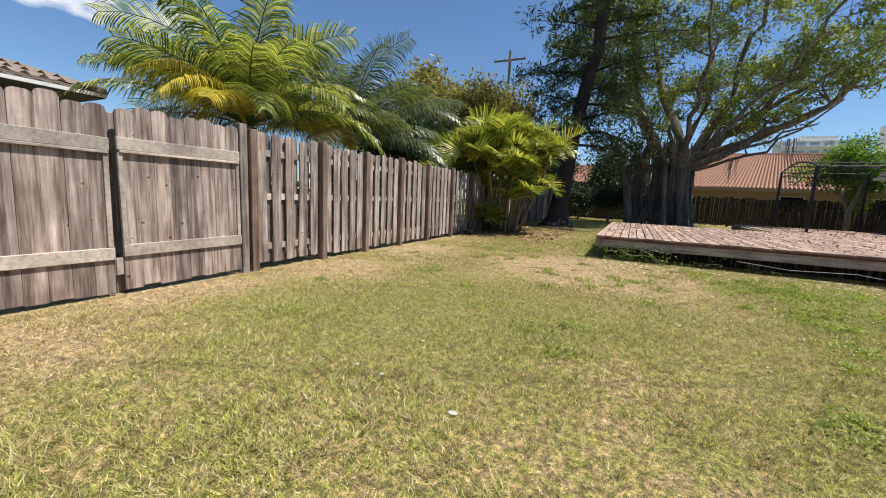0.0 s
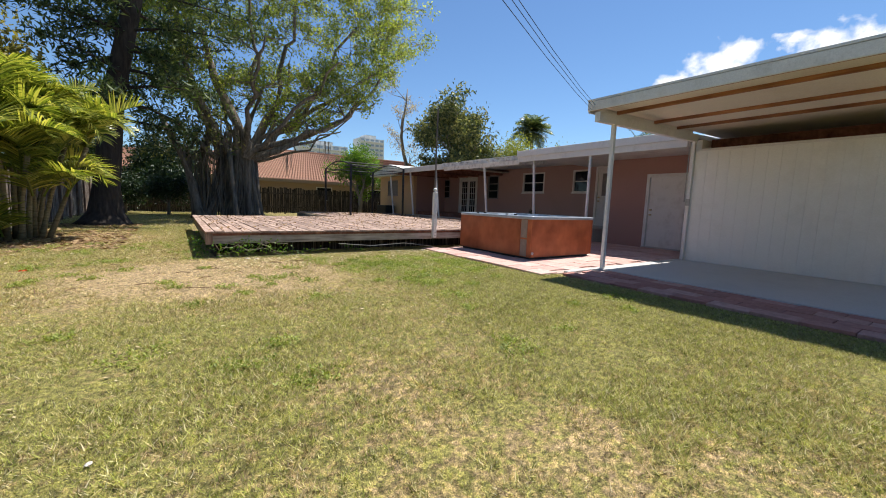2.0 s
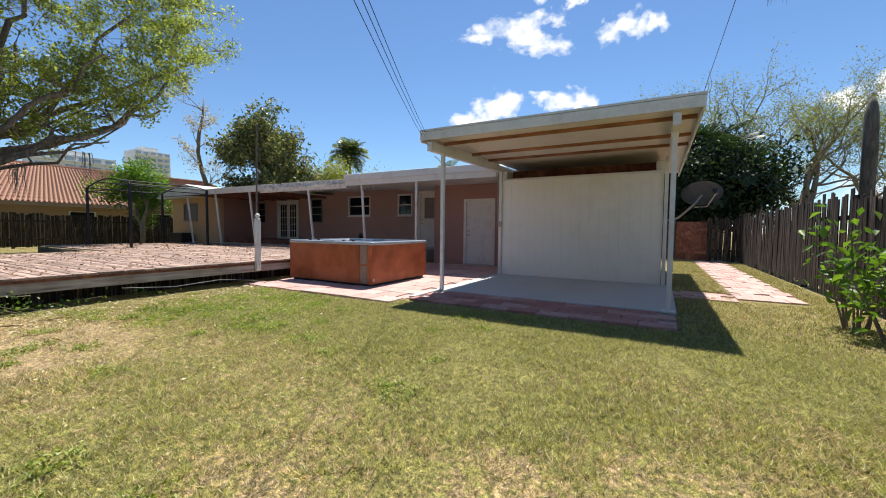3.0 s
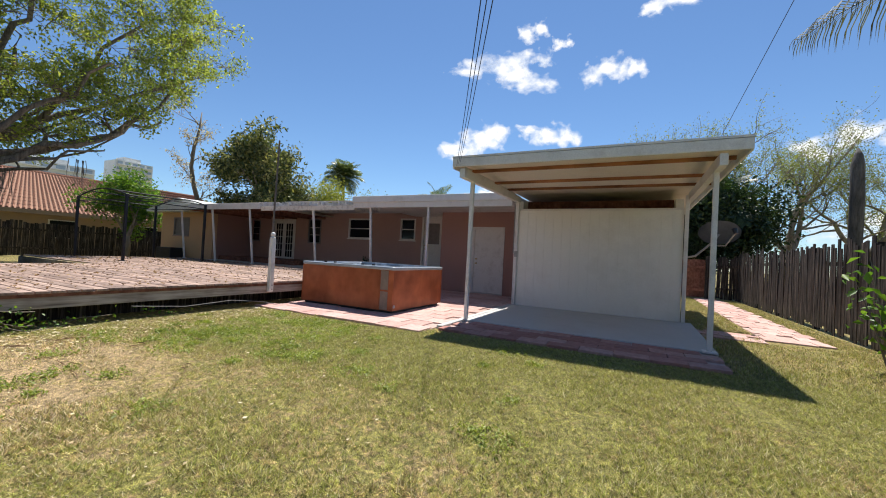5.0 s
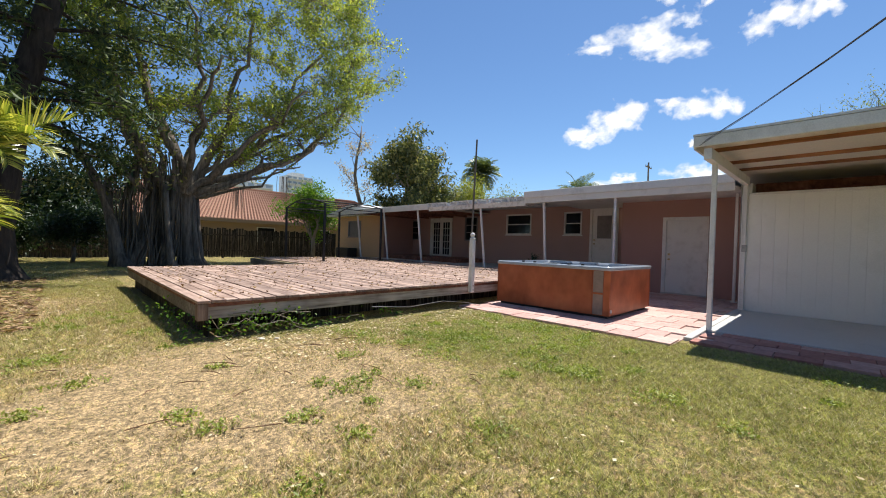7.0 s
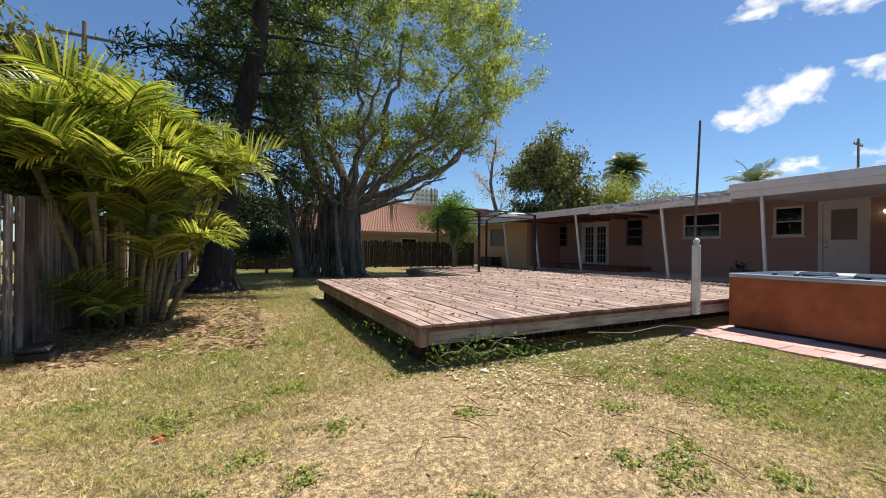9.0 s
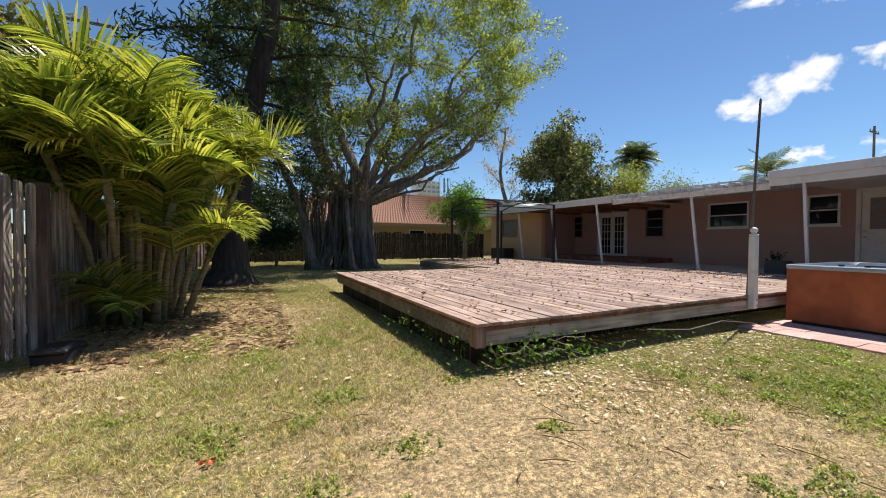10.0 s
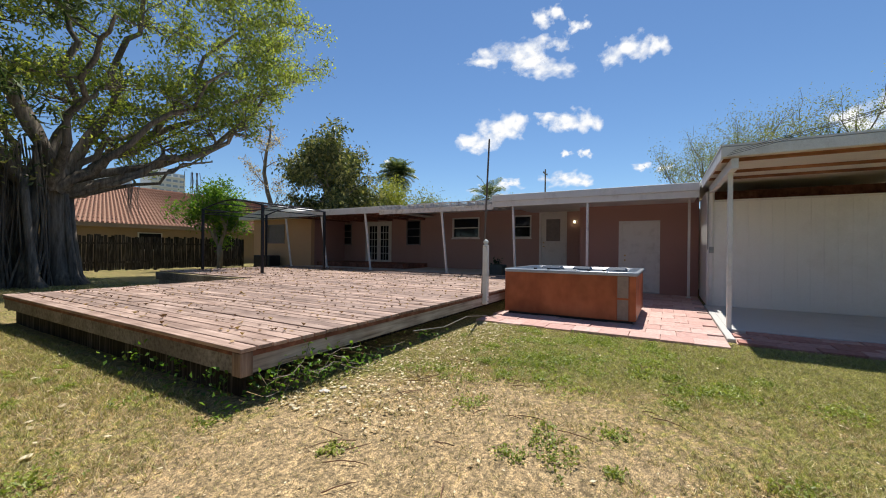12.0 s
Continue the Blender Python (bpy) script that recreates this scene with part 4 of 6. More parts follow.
# ---- hot tub ----
def hot_tub():
    t = root("hot_tub", "square hot tub with orange cedar cladding and pale rim, uncovered", "hot tub", at=(4.60, 5.99, 0.03))
    L, W, H = 2.27, 1.95, 0.86       # along y, along x
    c = 0.06
    part("base", boxed(0.05, W - 0.05, 0.05, L - 0.05, 0.0, 0.07), M_PLASTIC, t, "black plastic base")
    part("side_panel", boxed(0.0, 0.025, 0.30, L - 0.03, 0.05, H - 0.06, 0.004), M_TUBWOOD, t)
    part("side_panel", boxed(0.0, 0.025, 0.0, 0.10, 0.05, H - 0.06, 0.004), M_TUBWOOD, t)
    part("side_panel", boxed(0.03, W - 0.03, 0.0, 0.025, 0.05, H - 0.06, 0.004), M_TUBWOOD, t)
    part("side_panel", boxed(0.03, W - 0.03, L - 0.025, L, 0.05, H - 0.06, 0.004), M_TUBWOOD, t)
    part("side_panel", boxed(W - 0.025, W, 0.03, L - 0.03, 0.05, H - 0.06, 0.004), M_TUBWOOD, t)
    for y, x in ((L - 0.03, 0.0), (0.0, W - 0.03), (L - 0.03, W - 0.03)):
        part("corner_trim", boxed(x - 0.004, x + 0.034, y - 0.004, y + 0.034, 0.05, H - 0.06, 0.006), M_TUBWOOD, t)
    for z0, z1 in ((0.06, 0.40), (0.43, H - 0.07)):
        v = part("vent", boxed(0.008, 0.022, 0.115, 0.285, z0, z1, 0.003), M_VENT, t, "grey-brown vent panel")
        for k in range(int((z1 - z0) / 0.045)):
            part("slat", boxed(0.0, 0.009, 0.125, 0.275, z0 + 0.02 + 0.045 * k, z0 + 0.045 + 0.045 * k), M_VENT, v)
    part("vent_backing", boxed(0.012, 0.03, 0.09, 0.31, 0.05, H - 0.06), M_TUBWOOD, t)
    part("vent_trim", boxed(-0.004, 0.012, 0.10, 0.30, 0.40, 0.43), M_TUBWOOD, t)
    part("drain_cap", tube(bmesh.new(), [(0.06, 0.0, 0.13), (0.06, -0.012, 0.13)], 0.03, 12), M_RIMTUB, t)
    bm = bmesh.new()
    # rim ring with rounded corners and a sunk shell
    def ring(inset, z, rad):
        out = []
        for cx, cy, a0 in ((W - inset - rad, L - inset - rad, 0), (inset + rad, L - inset - rad, 90), (inset + rad, inset + rad, 180), (W - inset - rad, inset + rad, 270)):
            for k in range(5):
                a = radians(a0 + 22.5 * k)
                out.append(bm.verts.new((cx + rad * math.cos(a), cy + rad * math.sin(a), z)))
        return out
    rs = [ring(-0.02, H - 0.06, 0.08), ring(-0.03, H - 0.05, 0.10), ring(-0.035, H - 0.012, 0.10), ring(-0.025, H, 0.10), ring(0.02, H + 0.003, 0.11)]
    for a, b in zip(rs, rs[1:]):
        for k in range(20):
            bm.faces.new((a[k], a[(k + 1) % 20], b[(k + 1) % 20], b[k]))
    part("rim", bm, M_RIMTUB, t, "pale moulded acrylic rim", True)
    bm = bmesh.new()
    rs = [ring(0.02, H + 0.003, 0.11), ring(0.12, H + 0.006, 0.15), ring(0.20, H - 0.10, 0.2), ring(0.26, H - 0.32, 0.22), ring(0.45, H - 0.36, 0.25), ring(0.50, H - 0.68, 0.25)]
    for a, b in zip(rs, rs[1:]):
        for k in range(20):
            bm.faces.new((a[k], a[(k + 1) % 20], b[(k + 1) % 20], b[k]))
    bm.faces.new(rs[-1])
    part("shell", bm, M_TUBIN, t, "blue-grey moulded shell with seats", True)
    for y, x, w, l in ((0.32, 0.16, 0.3, 0.5), (1.5, 0.16, 0.3, 0.45), (0.25, 1.45, 0.35, 0.4), (1.55, 1.5, 0.3, 0.45), (0.95, 1.62, 0.2, 0.4)):
        bm = boxed(x, x + w, y, y + l, H - 0.16, H + 0.008, 0.04)
        part("headrest", bm, M_TUBIN, t)
    part("control_panel", boxed(0.0, 0.12, 0.95, 1.25, H, H + 0.018, 0.004), M_RIMTUB, t)
    for y in (0.5, 0.75, 1.45, 1.7):
        part("jet_knob", tube(bmesh.new(), [(0.05, y, H), (0.05, y, H + 0.03)], 0.03, 10), M_PLASTIC, t)


hot_tub()


# ---- fences ----
def picket_mesh(name, w, h, mat, thick=0.018, ear=0.035):
    bm = bmesh.new()
    prism(bm, [(-w / 2, 0), (w / 2, 0), (w / 2, h - ear), (w / 2 - ear * 0.3, h - ear * 0.3), (w / 2 - ear, h), (-w / 2 + ear, h), (-w / 2 + ear * 0.3, h - ear * 0.3), (-w / 2, h - ear)], thick, Matrix.Rotation(radians(90), 4, "Z") @ Matrix.Translation((0, -thick, 0)))
    bmesh.ops.recalc_face_normals(bm, faces=bm.faces)
    return piece_mesh(name, bm, mat)


FX = -4.5
fr = random.Random(11)
shadow = root("board_fence", "weathered grey board-on-board timber fence", "fence")
pk = [picket_mesh("picket", 0.14, 1.68 + 0.02 * k, M_FENCE) for k in range(3)]
posts = [3.67, 4.92, 6.02, 7.18, 8.38, 9.72, 11.0, 12.4, 13.9, 15.4, 16.9, 18.4, 19.9, 21.4, 22.9, 24.4, 25.9, 27.4]
for k, y in enumerate(posts):
    part("post", boxed(FX - 0.012, FX + 0.085, y - 0.05, y + 0.05, -0.1, 1.80 + 0.02 * (k % 2), 0.006), M_POST, shadow, "brown square fence post")
for a, b in zip(posts, posts[1:]):
    for z in (0.26, 0.93, 1.50):
        part("rail", boxed(FX - 0.045, FX - 0.008, a + 0.05, b - 0.05, z, z + 0.085), M_RAIL, shadow)
    n = round((b - a - 0.1) / 0.222)
    gap = (b - a - 0.1) / n
    for k in range(n):
        y = a + 0.05 + gap * (k + 0.5)
        share("picket", fr.choice(pk), pose(FX, y, 0.08 + fr.uniform(-0.02, 0.02), fr.uniform(-0.7, 0.7), 0, fr.uniform(-1.5, 1.5)), shadow)
        share("picket", fr.choice(pk), pose(FX - 0.055, y + gap / 2, 0.08 + fr.uniform(-0.02, 0.02), fr.uniform(-0.7, 0.7), 0, fr.uniform(-1.5, 1.5)), shadow)


def gate_panel(y0, y1, label, tilt, far_post=False):
    """Close boards with pale rails and edge battens on the garden side."""
    g = root("fence_gate", label, "gate", "flat board gates", at=(FX + 0.03, y0, 0))
    n = round((y1 - y0) / 0.157)
    w = (y1 - y0) / n
    meshes = [picket_mesh("board", w - 0.003, 1.715 + 0.02 * k, M_GATE, 0.018, 0.042) for k in range(3)]
    for k in range(n):
        share("board", meshes[k % 3], pose(0, w * (k + 0.5), 0.055 + fr.uniform(-0.015, 0.015), fr.uniform(-0.06, 0.06)), g)
    for z in (0.37, 1.38):
        part("rail", boxed(0.002, 0.04, 0.0, y1 - y0, z, z + 0.115, 0.004), M_RAIL, g, "pale horizontal rail")
    part("rail_lip", boxed(0.002, 0.05, 0.012, y1 - y0 - 0.012, 1.352, 1.378, 0.004), M_RAIL, g, "thin pale batten under the rail")
    for y in (0.0, y1 - y0 - 0.05):
        part("batten", boxed(0.002, 0.036, y, y + 0.042, 0.487, 1.350, 0.003), M_RAIL, g)
    g.rotation_euler = (radians(tilt), 0, 0)
    return g


gate_panel(2.23, 3.48, "grey-brown flat board gate with pale rails", 0.3)
gate_panel(-0.06, 2.15, "wide grey-brown flat board gate with pale rails", -0.5)
gate_panel(-1.4, -0.08, "grey-brown flat board fence panel with pale rails", 0)
gp = root("gate_post", "tall brown square gate post", "post", "gate posts")
part("post", boxed(FX - 0.05, FX + 0.05, 3.50, 3.60, -0.1, 1.85, 0.006), M_FENCE, gp)
gp = root("gate_post", "grey gate post between the two gates", "post", "gate posts")
part("post", boxed(FX - 0.15, FX - 0.05, 2.14, 2.34, -0.1, 1.72, 0.006), M_FENCE, gp)
part("offcut", boxed(FX + 0.03, FX + 0.05, 2.165, 2.22, 0.20, 0.36), M_RAIL, gp)


def close_fence(name, label, p, q, height, mat, pitch=0.135, ragged=0.05, flip=1, rails=True):
    """Upright boards side by side from p to q, with rails on the garden side."""
    f = root(name, label, "fence")
    p, q = Vector((*p, 0)), Vector((*q, 0))
    d = (q - p).normalized()
    yaw = math.degrees(math.atan2(d.y, d.x)) - 90
    meshes = [picket_mesh("board", pitch - 0.006 - 0.004 * k, height - 0.05 + 0.03 * k, mat, 0.018, 0.012) for k in range(4)]
    n = int((q - p).length / pitch)
    for k in range(n):
        c = p + d * pitch * (k + 0.5)
        share("board", fr.choice(meshes), pose(c.x, c.y, 0.05 + fr.uniform(-ragged, ragged) * 0.5, fr.uniform(-1.2, 1.2), fr.uniform(-0.8, 0.8), yaw + fr.uniform(-3, 3)), f)
    m = Matrix.Translation(p) @ Matrix.Rotation(radians(yaw), 4, "Z")
    for z in (0.4, height - 0.35):
        ob = part("rail", boxed(0.004, 0.04, 0, (q - p).length, z, z + 0.08), mat, f)
        ob.matrix_basis = m @ Matrix.Translation((-0.06 * flip, 0, 0))
    for k in range(int((q - p).length / 2.4) + 1):
        ob = part("post", boxed(-0.05, 0.05, -0.05, 0.05, -0.1, height + 0.04), mat, f)
        ob.matrix_basis = m @ Matrix.Translation((-0.07 * flip, min(2.4 * k, (q - p).length), 0))
    return f


close_fence("back_fence", "dark weathered board fence along the rear boundary", (12.2, 28.6), (-4.5, 28.4), 1.66, M_OLDFENCE)
close_fence("side_fence", "ragged dark grey board fence beside the brick path", (-4.5, -1.45), (17.2, -1.40), 1.72, M_OLDFENCE, 0.12, 0.22, -1)
sg = root("side_gate", "red-brown wooden gate closing the side passage", "gate")
for k in range(6):
    part("board", boxed(17.0, 17.02, -0.34 + 0.17 * k, -0.172 + 0.17 * k, 0.06, 1.55), M_RIMRED, sg)
for z in (0.3, 1.2):
    part("rail", boxed(16.96, 17.0, -0.34, 0.68, z, z + 0.1), M_RIMRED, sg)
for y in (-0.5, 0.70):
    part("gate_post", boxed(16.95, 17.1, y, y + 0.14, 0, 1.7), M_OLDFENCE, sg)
close_fence("end_fence", "dark board fence beside the side gate", (17.1, -1.4), (17.1, -0.52), 1.62, M_OLDFENCE)
close_fence("end_fence", "dark board fence beside the side gate", (17.1, 0.85), (17.1, 1.7), 1.6, M_OLDFENCE)


# ---- trees and palms ----
def tree_crown(name, tips, per, spread, size, mat, parent, seed, **kw):
    v, f = leaf_cloud(tips, per, spread, size, seed=seed, **kw)
    return arrays(name, v, f, mat, parent)


def banyan():
    t = root("banyan_tree", "spreading banyan with pale hanging roots and an airy green crown", "tree")
    r = np.random.default_rng(21)
    base = Vector((1.0, 22.4, 0))
    # many fused stems and roots make the trunk
    for k in range(56):
        g = k % 7
        a = 2 * math.pi * g / 7 + 0.35 + r.normal(0, 0.10)
        rad = (1.05, 0.8, 1.1, 0.7, 0.95, 0.75, 1.0)[g] + r.normal(0, 0.09)
        foot = base + Vector((1.15 * rad * math.cos(a), 0.95 * rad * math.sin(a), -0.05))
        mid = base + Vector((0.2 + 0.72 * rad * math.cos(a) + r.normal(0, 0.05), 0.62 * rad * math.sin(a), r.uniform(1.0, 1.8)))
        top = base + Vector((0.5 + 0.62 * rad * math.cos(a), 0.55 * rad * math.sin(a), r.uniform(2.6, 4.2)))
        w = (0.16 if k < 7 else r.choice((0.022, 0.035, 0.05, 0.075))) * r.uniform(0.8, 1.2)
        pts = [foot, foot.lerp(mid, 0.25) + Vector((r.normal(0, 0.03), 0, 0.05)), mid, mid.lerp(top, 0.5) + Vector((r.normal(0, 0.05), 0, 0)), top]
        part("root_stem", tube(bmesh.new(), pts, [w * 1.7, w * 1.15, w, w * 1.05, w * 0.8], 7), M_BANYAN, t, "", True)
    part("trunk", tube(bmesh.new(), [base, base + Vector((0.1, 0.1, 1.5)), base + Vector((0.4, 0, 3.6))], [0.34, 0.24, 0.32], 14), M_BANYAN, t, "dark heart of the fused trunk", True)
    for k, (dx, dy) in enumerate(((1.25, -0.9), (1.45, -0.6), (-1.3, -0.5), (0.3, -1.25))):
        p = base + Vector((dx, dy, -0.05))
        pts = [p, p + Vector((-0.06, 0.05, 0.35)), p + Vector((-0.15, 0.15, 1.5)), p + Vector((-0.25, 0.35, 3.3))]
        part("prop_root", tube(bmesh.new(), pts, [0.26, 0.13, 0.09, 0.12], 8), M_BANYAN, t, "pale prop root", True)
    for pts, w in ((((2.05, 21.75, -0.05), (1.95, 21.8, 0.4), (1.85, 21.85, 1.8), (1.8, 21.9, 3.6), (1.35, 21.9, 4.7), (0.6, 21.9, 6.3), (0.1, 21.9, 8.4)), (0.42, 0.27, 0.24, 0.27, 0.22, 0.18, 0.1)),
                   (((-0.1, 21.7, -0.05), (-0.25, 21.75, 0.5), (-0.45, 21.8, 1.6), (-0.8, 21.9, 2.9), (-1.5, 21.8, 4.4)), (0.34, 0.2, 0.17, 0.15, 0.1)),
                   (((1.2, 21.5, -0.05), (1.25, 21.55, 0.4), (1.3, 21.7, 1.6), (1.45, 21.9, 3.4)), (0.26, 0.15, 0.13, 0.16))):
        part("stem", tube(bmesh.new(), [Vector(p) for p in pts], list(w), 12), M_BANYAN, t, "pale smooth main stem", True)
    # main limbs fan out of the trunk; branches and twigs then reach for points of the crown
    nodes, weights = [], []

    def reach_to(a, b, w0, w1, lift, n=7, sides=8, bm=None):
        a, b = Vector(a), Vector(b)
        ln = (b - a).length
        side = Vector(r.normal(0, 0.13, 3)) * ln
        pts, ws = [], []
        for q in range(n + 1):
            f = q / n
            p = a.lerp(b, f) + (Vector((0, 0, lift * ln)) + side) * 4 * f * (1 - f) * 0.5 + Vector(r.normal(0, 0.02 * ln, 3)) * (0 < q < n)
            pts.append(p)
            ws.append(w0 + (w1 - w0) * f ** 0.8)
        if bm is not None:
            tube(bm, pts, ws, sides, False)
        return pts, ws

    ends = [(-0.4, 21.4, 9.2, 0.27), (1.6, 22.2, 11.0, 0.24), (4.2, 21.6, 11.0, 0.27), (7.2, 21.2, 10.2, 0.27), (9.4, 21.4, 8.9, 0.24), (8.0, 20.9, 6.3, 0.22),
            (6.2, 21.2, 4.6, 0.15), (7.0, 21.6, 5.6, 0.14), (6.4, 22.4, 6.6, 0.14), (4.8, 21.0, 4.6, 0.11), (6.0, 23.6, 7.2, 0.2), (-2.6, 22.0, 7.2, 0.2),
            (-3.2, 21.0, 5.0, 0.17), (1.8, 25.8, 8.2, 0.2), (2.2, 18.8, 7.6, 0.2), (5.2, 18.6, 7.2, 0.2), (4.8, 25.4, 9.4, 0.2), (9.8, 22.6, 11.4, 0.22)]
    for x, y, z, w in ends:
        a, b = (1.5 + 0.2 * min(x - 1.5, 1.6), 22.0 + 0.12 * (y - 22.0), 2.75 + 0.06 * (z - 4.6)), (x, y, z)
        lift = max(-0.15, 0.05 - 0.024 * (x - 1.5)) + (0.09 if z < 5 else 0.0)
        bm = bmesh.new()
        pts, ws = reach_to(a, b, w * 0.74, w * 0.2, lift, 9, 10, bm)
        part("limb", bm, M_BANYAN, t, "", True)
        nodes += pts[3:]
        weights += ws[3:]
    goals = []
    while len(goals) < 265:
        d = Vector(r.normal(0, 1, 3)).normalized() * r.uniform(0.45, 1.0) ** 0.6
        p = Vector((3.7 + 7.9 * d.x, 22.2 + 3.8 * d.y, 9.6 + 6.2 * d.z))
        over = max(0.0, p.x - 5.2)
        floor_z = 4.4 + 0.5 * over + 0.10 * over * over
        if p.z > max(floor_z, 4.4 if p.x > 3.2 else 5.2) and p.x > -4.2 and all((p - g).length > 0.75 for g in goals):
            goals.append(p)
    goals.sort(key=lambda p: (p - Vector((1.6, 22.0, 3.5))).length)
    bm, tips = bmesh.new(), []
    for g in goals:
        best = min(range(len(nodes)), key=lambda q: (nodes[q] - g).length + 0.35 * max(0.0, nodes[q].z - g.z))
        w = min(weights[best] * 0.75, 0.085)
        pts, ws = reach_to(nodes[best], g, w, w * 0.35, r.uniform(-0.12, 0.06), 6, 6, bm)
        nodes += pts[2:]
        weights += ws[2:]
        for _ in range(9):
            away = Vector(r.normal(0, 1, 3))
            away.z *= 0.5
            tip = g + away.normalized() * r.uniform(0.5, 1.25) + Vector((0.1, 0, 0.1))
            start = pts[int(r.integers(3, 7))]
            twig, _ = reach_to(start, tip, max(w * 0.4, 0.012), 0.007, r.uniform(-0.05, 0.1), 4, 4, bm)
            tips += [tuple(p) for p in twig[2:]]
    tagged(part("twig_mass", bm, M_BANYAN, t, "", True), kind="stuff")
    sel = [p for p in tips if p[2] > 3.8 + 0.5 * max(0.0, p[0] - 5.4) + 0.10 * max(0.0, p[0] - 5.4) ** 2]
    sel = [p for p in sel if noise.noise((p[0] * 0.8, p[1] * 0.8, p[2] * 1.1)) > -0.28]
    tree_crown("crown", sel, 14, 0.15, 0.145, M_BANLEAF, t, 3)
    low = [(0.2 + r.normal(0, 0.9) - 1.2, 22.2 + r.normal(0, 0.8), r.uniform(2.6, 4.4)) for _ in range(90)]
    low += [(0.2 + r.normal(0, 0.8), 20.9 + r.normal(0, 0.4), r.uniform(3.2, 5.0)) for _ in range(36)]
    tree_crown("crown", low, 13, 0.28, 0.17, M_FIG, t, 13)
    bm = bmesh.new()
    for k in range(150):
        a, d = r.uniform(0, 6.28), r.uniform(0.6, 1.35)
        x, y, z = 0.85 + d * math.cos(a), 22.2 + 0.7 * d * math.sin(a), r.uniform(3.4, 4.6)
        low = z - r.uniform(1.6, 3.4)
        if k % 2:
            low = 0.0
            f = r.uniform(0.012, 0.035)
            tube(bm, [(x * 0.7 + 0.3, y, z), (x + r.normal(0, 0.06), y, z * 0.6), (x + r.normal(0, 0.08), y, z * 0.25), (x + r.normal(0, 0.1), y, -0.03)], [f, f * 0.9, f, f * 1.5], 5, False)
            continue
        tube(bm, [(x, y, z), (x + r.normal(0, 0.05), y, (z + low) / 2), (x + r.normal(0, 0.08), y, low)], [0.014, 0.012, 0.004], 4, False)
    for x, y, z in ((3.6, 21.3, 3.3), (5.4, 20.9, 4.0)):
        for k in range(12):
            p = Vector((x + r.normal(0, 0.12), y + r.normal(0, 0.1), z))
            tube(bm, [p, p + Vector((r.normal(0, 0.04), 0, -r.uniform(0.3, 0.6))), p + Vector((r.normal(0, 0.06), 0, -r.uniform(0.7, 1.3)))], [0.012, 0.009, 0.003], 4, False)
    tagged(part("aerial_root_curtain", bm, M_BANYAN, t, "thin hanging aerial roots"), kind="stuff")


banyan()


def pine():
    t = root("pine_tree", "tall dark pine with feathery drooping foliage", "tree")
    r = np.random.default_rng(5)
    bm = tube(bmesh.new(), [(-2.98, 17.4, -0.05), (-2.97, 17.4, 0.12), (-2.95, 17.4, 0.4), (-2.9, 17.35, 1.2), (-2.6, 17.3, 4), (-1.95, 17.3, 7.2), (-1.65, 17.2, 15)], [0.85, 0.66, 0.48, 0.36, 0.29, 0.24, 0.1], 14)
    part("trunk", bm, M_PINEBARK, t, "", True)
    bm = bmesh.new()
    c = []
    for k in range(50):
        z = 3.2 + 11 * (k + r.uniform(0, 1)) / 50
        a = 2.4 * k + r.uniform(-0.5, 0.5)
        ln = r.uniform(1.5, 3.4) * (1.0 if z > 4.5 else 0.8)
        p = Vector((-2.75 + 0.11 * min(z, 8.5), 17.25, z))
        d = Vector((math.cos(a), math.sin(a), r.uniform(-0.1, 0.3)))
        sag = r.uniform(0.25, 0.6)
        pts = [p + d * ln * q + Vector((0, 0, -sag * q * q)) for q in (0, 0.35, 0.7, 1)]
        tube(bm, pts, [0.06, 0.04, 0.025, 0.01], 5, False)
        for q in np.linspace(0.28, 1.05, 10):
            at = p + d * ln * q + Vector((0, 0, -sag * q * q))
            c += [tuple(at + Vector(r.normal(0, 0.17, 3))) for _ in range(3)]
    tagged(part("branchwork", bm, M_PINEBARK, t), kind="stuff")
    tree_crown("crown", c, 11, 0.13, 0.27, M_PINELEAF, t, 8, slim=0.05, up=0.2)


pine()


